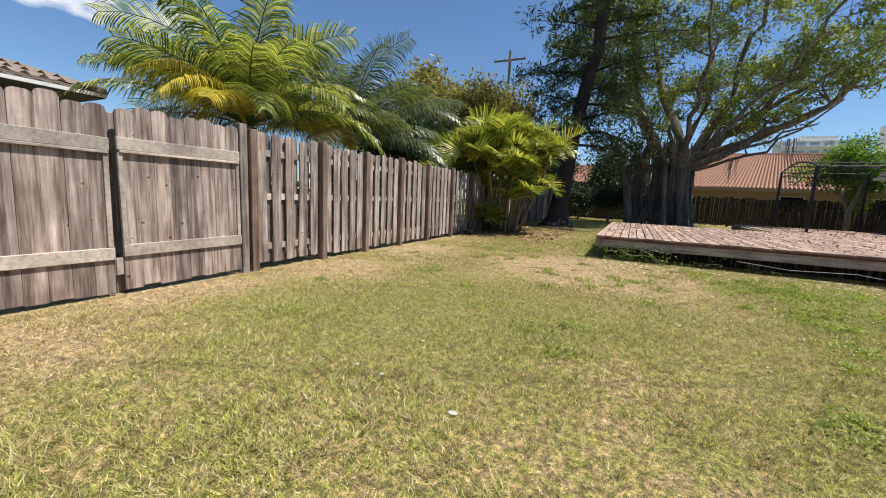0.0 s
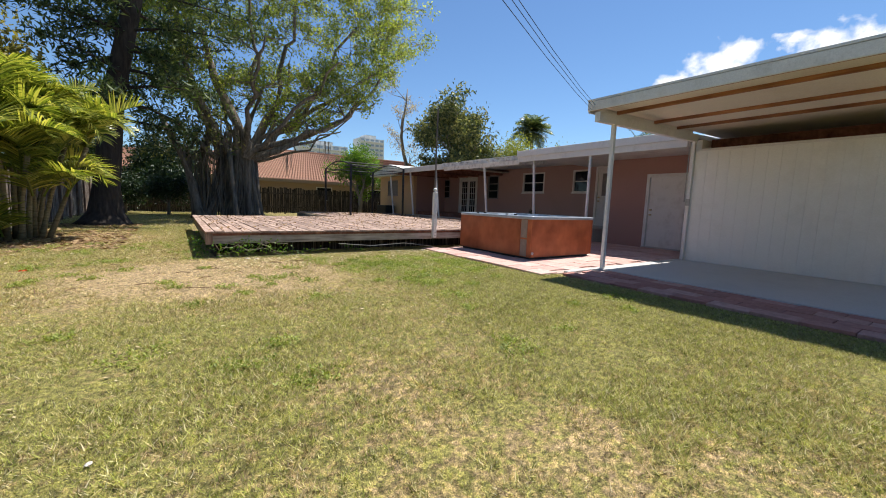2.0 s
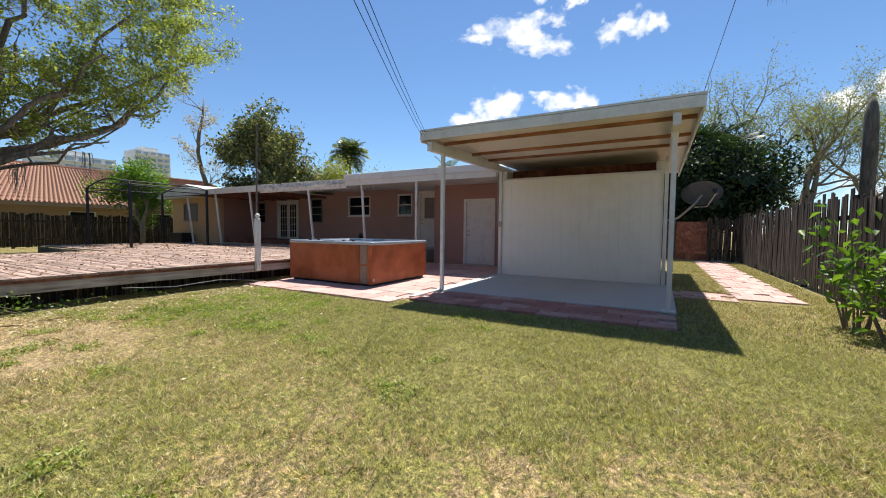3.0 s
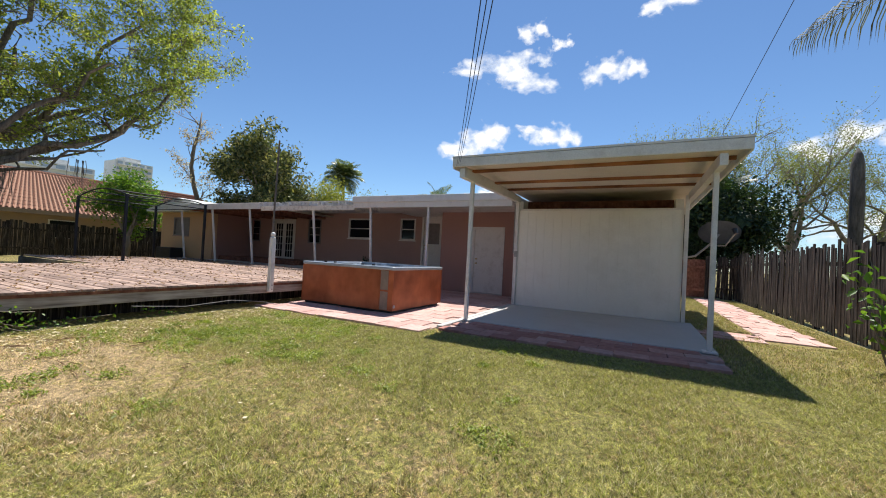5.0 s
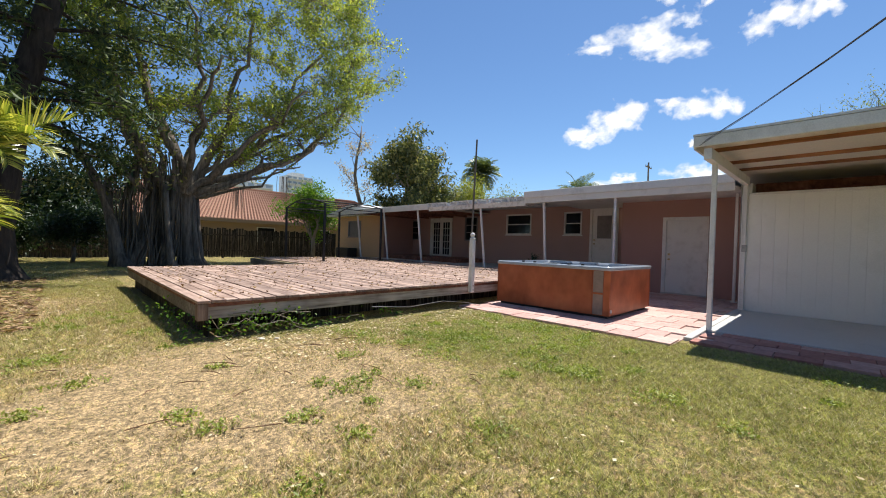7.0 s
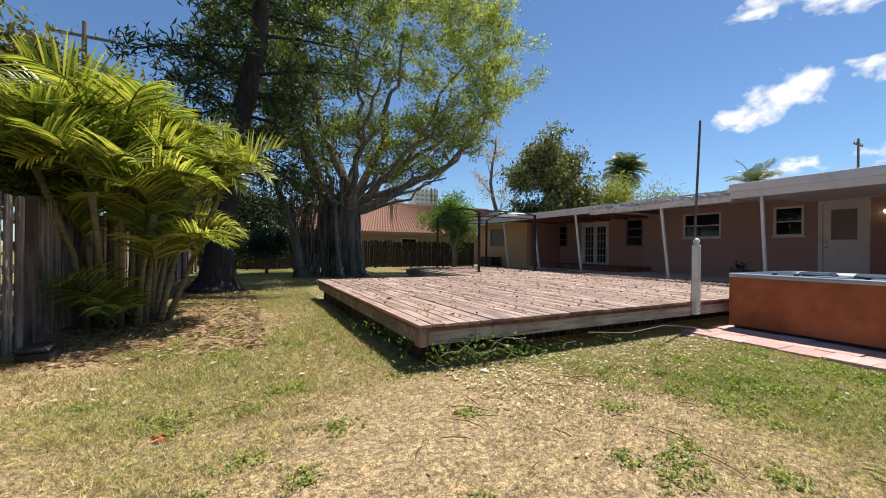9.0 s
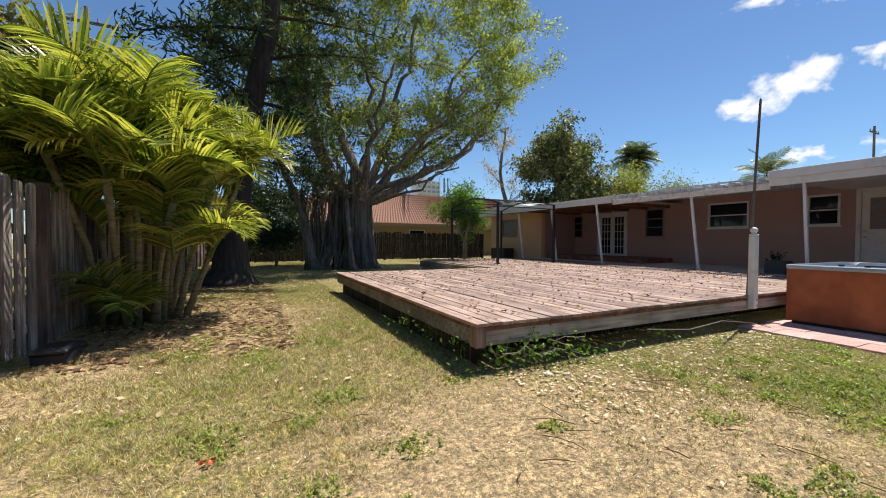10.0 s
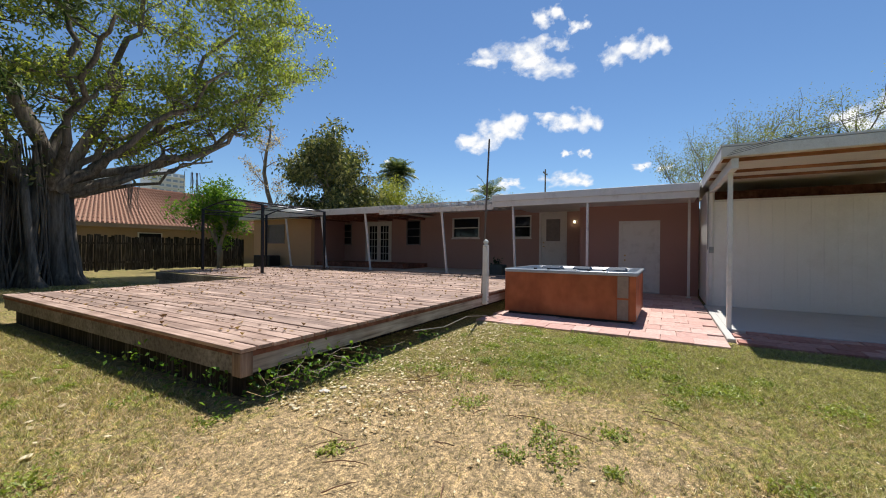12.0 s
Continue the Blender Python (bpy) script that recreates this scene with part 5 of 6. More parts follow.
def areca():
    t = root("areca_palm", "dense clump of yellow-green areca palm with bare ringed stems", "palm")
    r = random.Random(3)
    for k in range(26):
        f = k / 26
        a, d = 2.4 * k + r.uniform(-0.3, 0.3), 0.12 + 0.55 * f ** 0.6
        foot = Vector((-4.0 + d * math.cos(a), 12.6 + 0.8 * d * math.sin(a), -0.03))
        out = Vector((math.cos(a), math.sin(a), 0)) * (0.1 + 1.0 * f)
        h = r.uniform(2.2, 2.75) - r.uniform(0.2, 1.25) * f
        top = foot + out * 0.8 + Vector((0, 0, h))
        mid = foot.lerp(top, 0.5) - out * r.uniform(0.0, 0.22) + Vector((r.uniform(-0.07, 0.07), r.uniform(-0.07, 0.07), 0))
        part("stem", tube(bmesh.new(), [foot, foot.lerp(mid, 0.5), mid, mid.lerp(top, 0.5), top], [r.uniform(0.05, 0.075), 0.046, 0.038, 0.038, 0.046], 8), M_PALMBARK, t, "", True)
        n = r.randint(7, 9)
        for j in range(n):
            yaw = a + 6.28 * j / n + r.uniform(-0.4, 0.4)
            bm = bmesh.new()
            ln = r.uniform(1.0, 1.6)
            frond(bm, top, yaw, r.uniform(0.45, 1.5), ln, r.uniform(0.9, 2.5), 36, 0.25 * ln + 0.06, 0.034, r.uniform(0.4, 0.8), r.uniform(0.1, 0.45), r)
            dry = r.random()
            part("frond", bm, M_YELLOWFROND if dry < 0.06 else M_DRYFROND if dry < 0.1 else M_ARECA, t)
    for k in range(12):
        a = r.uniform(-2.4, 0.3)
        low = k % 4 == 0
        p = Vector((-3.75 + 0.7 * math.cos(a), 12.5 + 0.55 * math.sin(a), r.uniform(0.1, 0.3) if low else r.uniform(0.9, 1.7)))
        bm = bmesh.new()
        frond(bm, p, a + r.uniform(-0.5, 0.5), r.uniform(0.7, 1.35), r.uniform(0.9, 1.4), r.uniform(1.2, 2.4), 32, 0.36, 0.034, 0.45, 0.35, r)
        part("frond", bm, M_ARECA, t)


areca()


def coconut(at, height, label, seed, n=15, length=3.2, yellow=1, dry=1, hang=1.0, green=None, blade=0.024):
    t = root("coconut_palm", label, "palm", at=at)
    r = random.Random(seed)
    part("trunk", tube(bmesh.new(), [(0, 0, -0.05), (0.05, 0, height * 0.5), (0, 0.05, height)], [0.2, 0.15, 0.14], 10), M_PALMBARK, t, "", True)
    for k in range(n):
        yaw = 6.283 * k * 0.382 + r.uniform(-0.2, 0.2)
        rise = 1.5 - 1.25 * k / n
        bm = bmesh.new()
        frond(bm, (0, 0, height), yaw, rise, length * r.uniform(0.85, 1.1), r.uniform(1.0, 1.9), 60, 0.62, blade, 0.15, hang * r.uniform(0.6, 1.5), r)
        mat = M_YELLOWFROND if n - dry - yellow <= k < n - dry else M_DRYFROND if k >= n - dry else (green or M_COCO)
        part("frond", bm, mat, t, "yellowing drooping leaf" if mat is M_YELLOWFROND else "")
    for k in range(3 if yellow else 0):
        bm = bmesh.new()
        frond(bm, (0, 0, height), (-1.45, 1.35, -1.2)[k], (0.75, 0.8, 0.6)[k], length * 0.85, 1.6, 60, 0.55, 0.026, 0.1, 1.3, r)
        part("frond", bm, M_YELLOWFROND if k != 1 else M_COCO, t, "yellowing drooping leaf" if k != 1 else "")
    return t


coconut((-8.2, 6.5, 0), 2.45, "coconut palm with yellowing lower leaves behind the fence", 2, 34, 3.2, 3, 1, 0.8, blade=0.034)
# this palm's shade is in its leaf colour
coconut((-7.9, 9.7, 0), 2.4, "coconut palm with drooping leaves coloured as in shade behind the fence", 6, 32, 3.5, 0, 2, green=M_SHADEFROND, blade=0.03)
# backlit look of these fronds comes from their dark leaf colour
coconut((5.6, -3.0, 0), 4.5, "coconut palm leaning over the side fence", 12, 16, 3.0, 0, 0, 3.0, M_BACKLITFROND, 0.018)


def leafy_tree(name, at, height, radius, mat, label, seed, per=14, size=0.22, spread=0.35, bare=False, levels=4, barkm=None, category="tree", count=1500, up=0.2):
    t = root(name, label, category, at=at)
    r = np.random.default_rng(seed)
    limbs, tips = [], []
    stem = height * 0.28
    part("trunk", tube(bmesh.new(), [(0, 0, -0.1), (0.05, 0, stem * 0.5), (0.02, 0.05, stem)], [0.05 * height * 0.6, 0.03 * height, 0.026 * height], 8), barkm or M_TWIG, t, "", True)
    for k in range(4):
        a = 6.283 * k / 4 + r.uniform(-0.4, 0.4)
        d = (math.cos(a) * radius / height * 1.5, math.sin(a) * radius / height * 1.5, 0.95)
        l, p = grow((0.02, 0.05, stem * 0.9), d, height * 0.27, 0.018 * height, levels - 1, r, up, 3, 0.76, 0.3, 0.55, 0.7)
        limbs += l
        tips += p
    part("branchwork", limbs_mesh(limbs), barkm or M_TWIG, t)
    sel = [tips[int(k)] for k in r.choice(len(tips), min(len(tips), count), replace=False)]
    tree_crown("crown", sel, per, spread, size, mat, t, seed)
    return t


leafy_tree("mango_tree", (-9.6, 19.2, 0), 8.0, 3.4, M_MANGO, "broad mango tree with brownish new leaves behind the fence", 31, 210, 0.22, 0.42, count=330)
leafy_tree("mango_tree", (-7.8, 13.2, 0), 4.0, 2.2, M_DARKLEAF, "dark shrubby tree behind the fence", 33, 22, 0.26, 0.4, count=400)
leafy_tree("fig_tree", (17.7, 26.2, 0), 9.3, 2.5, M_FIG, "dense upright tree with dark leaves behind the house", 34, 150, 0.27, 0.38, count=150)


def bare_pole_tree(at, height):
    t = root("bare_tree", "slim nearly bare tree with a few pale dry leaves", "tree", at=at)
    r = np.random.default_rng(35)
    trunk = [Vector((0.25 * math.sin(0.9 * k) - 0.05 * k, 0.2 * math.cos(1.3 * k), height * k / 8)) for k in range(9)]
    part("trunk", tube(bmesh.new(), [trunk[0] - Vector((0, 0, 0.1))] + trunk[1:], [0.2, 0.18, 0.17, 0.16, 0.14, 0.12, 0.1, 0.07, 0.03], 8), M_TWIG, t, "", True)
    limbs, tips = [], []
    for k in range(13):
        at_trunk = trunk[3 + k % 5] + Vector((0, 0, 0.3))
        a = 2.4 * k
        l, p = grow(at_trunk, (math.cos(a), math.sin(a), 0.7), 1.15, 0.035, 2, r, 0.15, 2, 0.75, 0.3, 0.5, 0.7)
        limbs += l
        tips += p
    part("branchwork", limbs_mesh(limbs), M_TWIG, t)
    tree_crown("crown", tips, 4, 0.16, 0.15, M_PINKLEAF, t, 35)


bare_pole_tree((14.6, 29.0, 0), 10.0)
leafy_tree("hedge_tree", (22.5, 27.0, 0), 7.0, 3.5, M_LIME, "yellow-green bushy tree behind the house", 36, 49, 0.2, 0.5, count=400)
leafy_tree("hedge_tree", (30.0, 26.0, 0), 6.4, 4.5, M_PALELEAF, "low airy tree behind the house", 37, 36, 0.19, 0.6, count=400)
leafy_tree("hedge_tree", (36.0, 22.0, 0), 6.4, 4.5, M_PALELEAF, "low airy tree behind the house", 38, 36, 0.19, 0.6, count=400)
leafy_tree("citrus_tree", (9.4, 26.2, 0), 4.7, 1.4, M_BUSHLEAF, "small round bright green tree by the rear fence", 39, 44, 0.17, 0.24, count=200, up=0.5)
for k, (x, y, h) in enumerate(((24.5, 2.6, 9.0), (25.0, -1.2, 9.4), (26.5, -5.5, 9.2), (28.5, 0.8, 10.5), (27.5, -9.0, 9.0))):
    leafy_tree("bare_tree", (x, y, 0), h, 5.5, M_PALELEAF, "broad nearly leafless tree with fine pale twigs beyond the yard", 60 + k, 8, 0.10, 0.25, count=1500, levels=5)
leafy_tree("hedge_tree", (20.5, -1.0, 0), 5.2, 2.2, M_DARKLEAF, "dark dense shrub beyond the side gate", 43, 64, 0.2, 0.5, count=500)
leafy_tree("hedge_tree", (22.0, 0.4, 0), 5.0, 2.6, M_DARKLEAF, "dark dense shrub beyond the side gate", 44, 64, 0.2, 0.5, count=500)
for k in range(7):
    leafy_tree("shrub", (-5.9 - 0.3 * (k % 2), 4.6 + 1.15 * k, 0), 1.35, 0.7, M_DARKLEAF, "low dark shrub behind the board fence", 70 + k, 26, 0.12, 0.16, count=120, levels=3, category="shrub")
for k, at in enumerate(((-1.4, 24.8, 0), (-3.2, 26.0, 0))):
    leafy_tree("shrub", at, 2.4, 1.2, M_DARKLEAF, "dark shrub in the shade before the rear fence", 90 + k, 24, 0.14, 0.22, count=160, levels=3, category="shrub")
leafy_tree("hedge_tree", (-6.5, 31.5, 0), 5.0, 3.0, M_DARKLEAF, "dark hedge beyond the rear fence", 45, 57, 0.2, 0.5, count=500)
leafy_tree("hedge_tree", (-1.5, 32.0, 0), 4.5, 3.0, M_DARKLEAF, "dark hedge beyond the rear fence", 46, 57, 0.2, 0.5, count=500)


def fan_crown(at, height, label, seed, n, length, mat):
    t = root("palm_tree", label, "palm", at=at)
    r = random.Random(seed)
    part("trunk", tube(bmesh.new(), [(0, 0, -0.05), (0.1, 0, height * 0.5), (0, 0, height)], [0.22, 0.16, 0.14], 8), M_PALMBARK, t, "", True)
    for k in range(n):
        bm = bmesh.new()
        frond(bm, (0, 0, height), 6.283 * k * 0.382, 1.5 - 2.0 * k / n, length * r.uniform(0.85, 1.1), r.uniform(0.9, 1.6), 26, 0.5, 0.07, 0.2, 0.4, r)
        part("frond", bm, mat, t)


# the two far crowns take the leaf with shade in its colour
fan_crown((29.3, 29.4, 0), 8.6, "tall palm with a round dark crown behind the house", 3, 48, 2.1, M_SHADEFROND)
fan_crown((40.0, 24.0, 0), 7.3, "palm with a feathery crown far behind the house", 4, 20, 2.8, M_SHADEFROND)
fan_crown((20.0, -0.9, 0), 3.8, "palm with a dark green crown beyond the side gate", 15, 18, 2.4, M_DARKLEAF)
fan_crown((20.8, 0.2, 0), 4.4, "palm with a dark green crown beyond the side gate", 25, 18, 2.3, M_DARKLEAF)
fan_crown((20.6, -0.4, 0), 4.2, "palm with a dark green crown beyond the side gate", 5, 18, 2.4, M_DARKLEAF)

# dead trunk and leafy bush by the side fence
tagged(part("dead_trunk", tube(bmesh.new(), [(18.6, -5.2, -0.05), (18.62, -5.2, 2.0), (18.55, -5.2, 4.2), (18.6, -5.2, 5.4), (18.62, -5.22, 5.8), (18.66, -5.22, 6.05)], [0.23, 0.21, 0.215, 0.2, 0.13, 0.04], 12), M_STUMP, None, "", True), "bare dead palm trunk beyond the side fence", "trunk")


def bush(at, label, seed, n=9, h=1.35, leaf=0.17):
    t = root("bush", label, "bush", at=at)
    r = np.random.default_rng(seed)
    bm, c = bmesh.new(), []
    for k in range(n):
        a = r.uniform(0, 6.28)
        top = Vector((0.55 * math.cos(a) * r.uniform(0.3, 1), 0.45 * math.sin(a) * r.uniform(0.3, 1), h * r.uniform(0.55, 1.05)))
        foot = Vector((0.1 * math.cos(a), 0.1 * math.sin(a), -0.02))
        tube(bm, [foot, foot.lerp(top, 0.5) + Vector((0, 0, 0.08)), top], [0.014, 0.01, 0.005], 5, False)
        c += [tuple(foot.lerp(top, s)) for s in (0.5, 0.6, 0.7, 0.8, 0.9, 1.0)]
    part("branchwork", bm, M_TWIG, t)
    v, f = leaf_cloud(c, 4, 0.10, leaf, seed=seed, slim=0.5, up=0.8)
    arrays("foliage", v, f, M_BUSHLEAF, t)


bush((5.3, -0.85, 0), "leggy bush with large bright leaves by the side fence", 51, 9, 1.35, 0.135)
bush((4.6, -0.95, 0), "leggy bush with large bright leaves by the side fence", 52, 7, 0.9, 0.13)


# vines under the deck edge
def vines():
    t = root("vine", "green creeper with bare runners along the deck edge", "vine")
    r = np.random.default_rng(8)
    c, bm = [], bmesh.new()
    for k in range(15):
        x = -0.55 + 3.4 * (k / 15) ** 1.8
        p = Vector((x, DY0 - r.uniform(0.02, 0.10), r.uniform(0.02, 0.25)))
        pts = [p]
        for j in range(6):
            p = p + Vector((r.uniform(0.02, 0.16), r.normal(0, 0.03), r.normal(0.0, 0.05)))
            p.z = min(max(p.z, 0.02), 0.36)
            p.y = min(p.y, DY0 - 0.015)
            pts.append(p.copy())
        if k < 9:
            tube(bm, pts, 0.004, 4, False)
        if k < 8 or k % 4 == 0:
            c += [tuple(q) for q in pts]
    for k in range(9):
        p = Vector((DX0 - r.uniform(0.0, 0.08), DY0 + 4.0 * (k / 14) ** 1.5, r.uniform(0.02, 0.2)))
        c += [tuple(p + Vector(r.normal(0, 0.07, 3))) for _ in range(4)]
    part("runners", bm, M_TWIG, t)
    v, f = leaf_cloud(c, 6, 0.05, 0.045, seed=5, slim=0.65, up=0.8)
    v[:, 2] = np.maximum(v[:, 2], 0.01)
    arrays("leaves", v, f, M_BUSHLEAF, t)


vines()

# ---- small things ----
bx = root("bait_box", "black plastic box lying against the fence", "box", at=(-4.22, 10.55, 0))
part("body", boxed(-0.13, 0.13, -0.2, 0.2, 0.0, 0.11, 0.015), M_PLASTIC, bx)
part("lid", boxed(-0.14, 0.14, -0.21, 0.21, 0.11, 0.15, 0.012), M_PLASTIC, bx)
pot = root("plant_pot", "dark square planter on the porch with a withered plant", "planter", at=(9.3, 10.3, 0.42))
part("pot", boxed(-0.2, 0.2, -0.22, 0.22, 0.0, 0.34, 0.02), M_POT, pot)
v, f = leaf_cloud([(0, 0, 0.36), (0.05, 0.08, 0.42)], 30, 0.07, 0.10, seed=9)
arrays("plant", v, f, M_DARKLEAF, pot)
ac = root("floor_cooler", "dark box unit standing by the end wing", "appliance", at=(9.45, 22.3, 0))
part("body", boxed(-0.3, 0.3, -0.6, 0.6, 0.0, 0.85, 0.02), M_PLASTIC, ac)
for k in range(6):
    part("slat", boxed(-0.312, -0.3, -0.5, 0.5, 0.48 + 0.055 * k, 0.51 + 0.055 * k), M_BLACK, ac)
st = np.random.default_rng(12)
for k in range(7):
    bm = bmesh.new()
    bmesh.ops.create_icosphere(bm, subdivisions=2, radius=0.05)
    for vv in bm.verts:
        vv.co = Vector((vv.co.x * st.uniform(1.0, 1.25) * 1.5, vv.co.y * 1.1, vv.co.z * 0.45)) + Vector(st.normal(0, 0.003, 3))
    spots = [(-0.80, 1.93), (-1.56, 2.13), (-1.35, 2.10), (-0.10, 8.12), (0.05, 8.05), (3.5, 8.2), (-1.4, 2.7)]
    ob = tagged(part("stone", bm, M_STONE), "small pale stone lying on the lawn", "stone", "stones on the lawn")
    s = (0.3, 0.2, 0.2, 0.6, 0.4, 0.5, 0.2)[k]
    ob.matrix_basis = pose(*spots[k], 0.01, 0, 0, 40 * k) @ Matrix.Scale(s, 4)
petal = root("red_petal", "small bright red flower fallen on the grass", "flower", at=(-2.73, 7.82, 0.02))
mp, tp, bp = material("red_petal", 0.5)
bp.inputs["Base Color"].default_value = (0.75, 0.07, 0.02, 1)
v, f = leaf_cloud([(0, 0, 0.01)], 6, 0.01, 0.044, seed=3, slim=0.7)
arrays("petals", np.maximum(v, np.array((-9, -9, 0.0))), f, mp, petal)


# ---- cables ----
def cable(name, pts, rad, label):
    a = [Vector(p) for p in pts]
    return tagged(part(name, tube(bmesh.new(), a, rad, 6), M_CABLE), label, "cable")


def sagging(p, q, sag, n=14):
    p, q = Vector(p), Vector(q)
    return [p.lerp(q, k / n) - Vector((0, 0, sag * 4 * (k / n) * (1 - k / n))) for k in range(n + 1)]


for k in range(3):
    cable("power_cable", sagging((4.62, 4.78 + 0.03 * k, 2.74 - 0.03 * k), (-14.0, -4.6 + 0.07 * k, 4.4 + 0.05 * (k == 1)), 0.8), 0.0030, "black service cable running to the carport corner")
cable("power_cable", sagging((13.0, 0.9, 2.95), (-6.0, -0.5, 7.6), 0.12), 0.005, "thin overhead cable above the carport")
cable("telephone_cable", sagging((-15.3, 28.0, 7.8), (-6.4, -7.9, 4.95), 0.05), 0.022, "thick black overhead cable beyond the fence")
cable("telephone_cable", sagging((-15.6, 28.0, 7.3), (-6.9, -7.9, 4.7), 0.05), 0.012, "thin overhead cable beyond the fence")
for k, at in enumerate(((-8.6, 27.0), (52.0, 20.5))):
    up = root("utility_pole", "grey wooden utility pole with a crossarm", "pole", "utility poles", at=(*at, 0))
    h = 11.0 if k == 0 else 12.6
    part("shaft", tube(bmesh.new(), [(0, 0, -0.2), (0, 0, h)], [0.14, 0.09], 10), M_TWIG, up)
    part("crossarm", boxed(-1.1, 1.1, -0.05, 0.05, h - 0.68, h - 0.58), M_TWIG, up)
    for x in (-1.0, -0.4, 0.4, 1.0):
        part("insulator", tube(bmesh.new(), [(x, 0, h - 0.55), (x, 0, h - 0.38)], [0.05, 0.03], 8), M_GREYM, up)
part("hose", tube(bmesh.new(), [(1.6, 8.36, 0.20), (2.3, 8.30, 0.14), (3.1, 8.34, 0.17), (3.7, 8.28, 0.10), (3.9, 8.15, 0.04), (4.2, 8.36, 0.02)], 0.005, 6), M_GREYM, None)
tagged(bpy.data.objects["hose"], "pale cable trailing under the deck edge", "hose")


# ---- neighbours and distance ----
def tiled_roof(name, w, d, rise, parent, eave, tile):
    """A hip roof with barrel rows on every slope, w by d, centred on the parent."""
    def slope(bm, a, b, c, e, rows):
        # a, b: eave ends; c, e: ridge ends above b and a
        a, b, c, e = (Vector(p) for p in (a, b, c, e))
        along = (b - a).normalized()
        n = max(4, int((b - a).length / 0.22))
        nrm = (b - a).cross(e - a).normalized()
        for k in range(n):
            f0, f1 = k / n, (k + 0.62) / n
            for j in range(rows):
                g0, g1 = j / rows, (j + 1.06) / rows
                p = [a.lerp(b, f0).lerp(e.lerp(c, f0), g0), a.lerp(b, f1).lerp(e.lerp(c, f1), g0), a.lerp(b, f1).lerp(e.lerp(c, f1), min(1, g1)), a.lerp(b, f0).lerp(e.lerp(c, f0), min(1, g1))]
                m0 = (p[0] + p[1]) / 2 + nrm * 0.115
                m1 = (p[2] + p[3]) / 2 + nrm * 0.055
                v = [bm.verts.new(q) for q in (p[0] + nrm * 0.06, m0, p[1] + nrm * 0.06, p[2], m1, p[3])]
                bm.faces.new((v[0], v[1], v[4], v[5]))
                bm.faces.new((v[1], v[2], v[3], v[4]))
    W, D = w / 2, d / 2
    R = max(0.0, W - D)
    top = eave + rise
    corners = [(-W, -D, eave), (W, -D, eave), (W, D, eave), (-W, D, eave)]
    ridge = [(-R, 0, top), (R, 0, top)]
    bm = bmesh.new()
    slope(bm, corners[0], corners[1], ridge[1], ridge[0], 12)
    slope(bm, corners[2], corners[3], ridge[0], ridge[1], 12)
    slope(bm, corners[1], corners[2], ridge[1], ridge[1], 12)
    slope(bm, corners[3], corners[0], ridge[0], ridge[0], 12)
    tagged(part("roof_tiles", bm, tile, parent, "rows of orange barrel tiles"), kind="stuff")
    bm = bmesh.new()
    vs = [bm.verts.new(p) for p in corners]
    rv = [bm.verts.new(p) for p in ridge]
    for f in ((vs[0], vs[1], rv[1], rv[0]), (vs[2], vs[3], rv[0], rv[1]), (vs[1], vs[2], rv[1]), (vs[3], vs[0], rv[0])):
        bm.faces.new(f)
    bm.faces.new(vs[::-1])
    part("roof", bm, tile, parent)
    bm = bmesh.new()
    tube(bm, [ridge[0], ridge[1]], 0.1, 6)
    for c, q in ((corners[0], ridge[0]), (corners[3], ridge[0]), (corners[1], ridge[1]), (corners[2], ridge[1])):
        tube(bm, [c, q], 0.1, 6)
    part("ridge_tiles", bm, tile, parent)


def neighbour(at, w, d, eave, rise, wallm, label, fascia=M_NBWALL, tile=M_TILE, band=0.22):
    h = root("neighbour_house", label, "house", at=at)
    part("wall", boxed(-w / 2 + 0.6, w / 2 - 0.6, -d / 2 + 0.6, d / 2 - 0.6, 0, eave - 0.02), wallm, h)
    part("fascia", boxed(-w / 2, w / 2, -d / 2, d / 2, eave - band, eave - 0.004), fascia, h)
    tiled_roof("roof", w, d, rise, h, eave, tile)
    return h


nb = neighbour((10.6, 36.5, 0), 24.0, 8.0, 2.5, 2.6, M_NBWALL, "beige bungalow with an orange barrel-tile hip roof beyond the rear fence")
for x in (-1.5, 3.0, 7.0):
    w = new("window")
    w.parent = nb
    part("window_frame", boxed(x - 0.65, x + 0.65, -3.46, -3.39, 0.95, 2.05), M_WHITE, w)
    part("pane", boxed(x - 0.58, x + 0.58, -3.48, -3.46, 1.01, 1.99), M_GLASS, w)
neighbour((-3.5, 38.0, 0), 11.0, 8.0, 2.7, 1.6, M_NBWALL, "low house with a red tile roof behind the banyan")
nb2 = neighbour((-13.6, -0.4, 0), 9.0, 9.2, 2.68, 1.5, M_NBDARK, "dark house with a tile roof and white eaves behind the gates", M_NBDARK, M_TILEGREY, 0.1)
part("trim", boxed(4.5, 4.53, -4.6, 4.6, 2.60, 2.66), M_WHITE, nb2, "thin white eave trim")
part("trim", boxed(-4.5, 4.5, 4.6, 4.63, 2.60, 2.66), M_WHITE, nb2, "thin white eave trim")


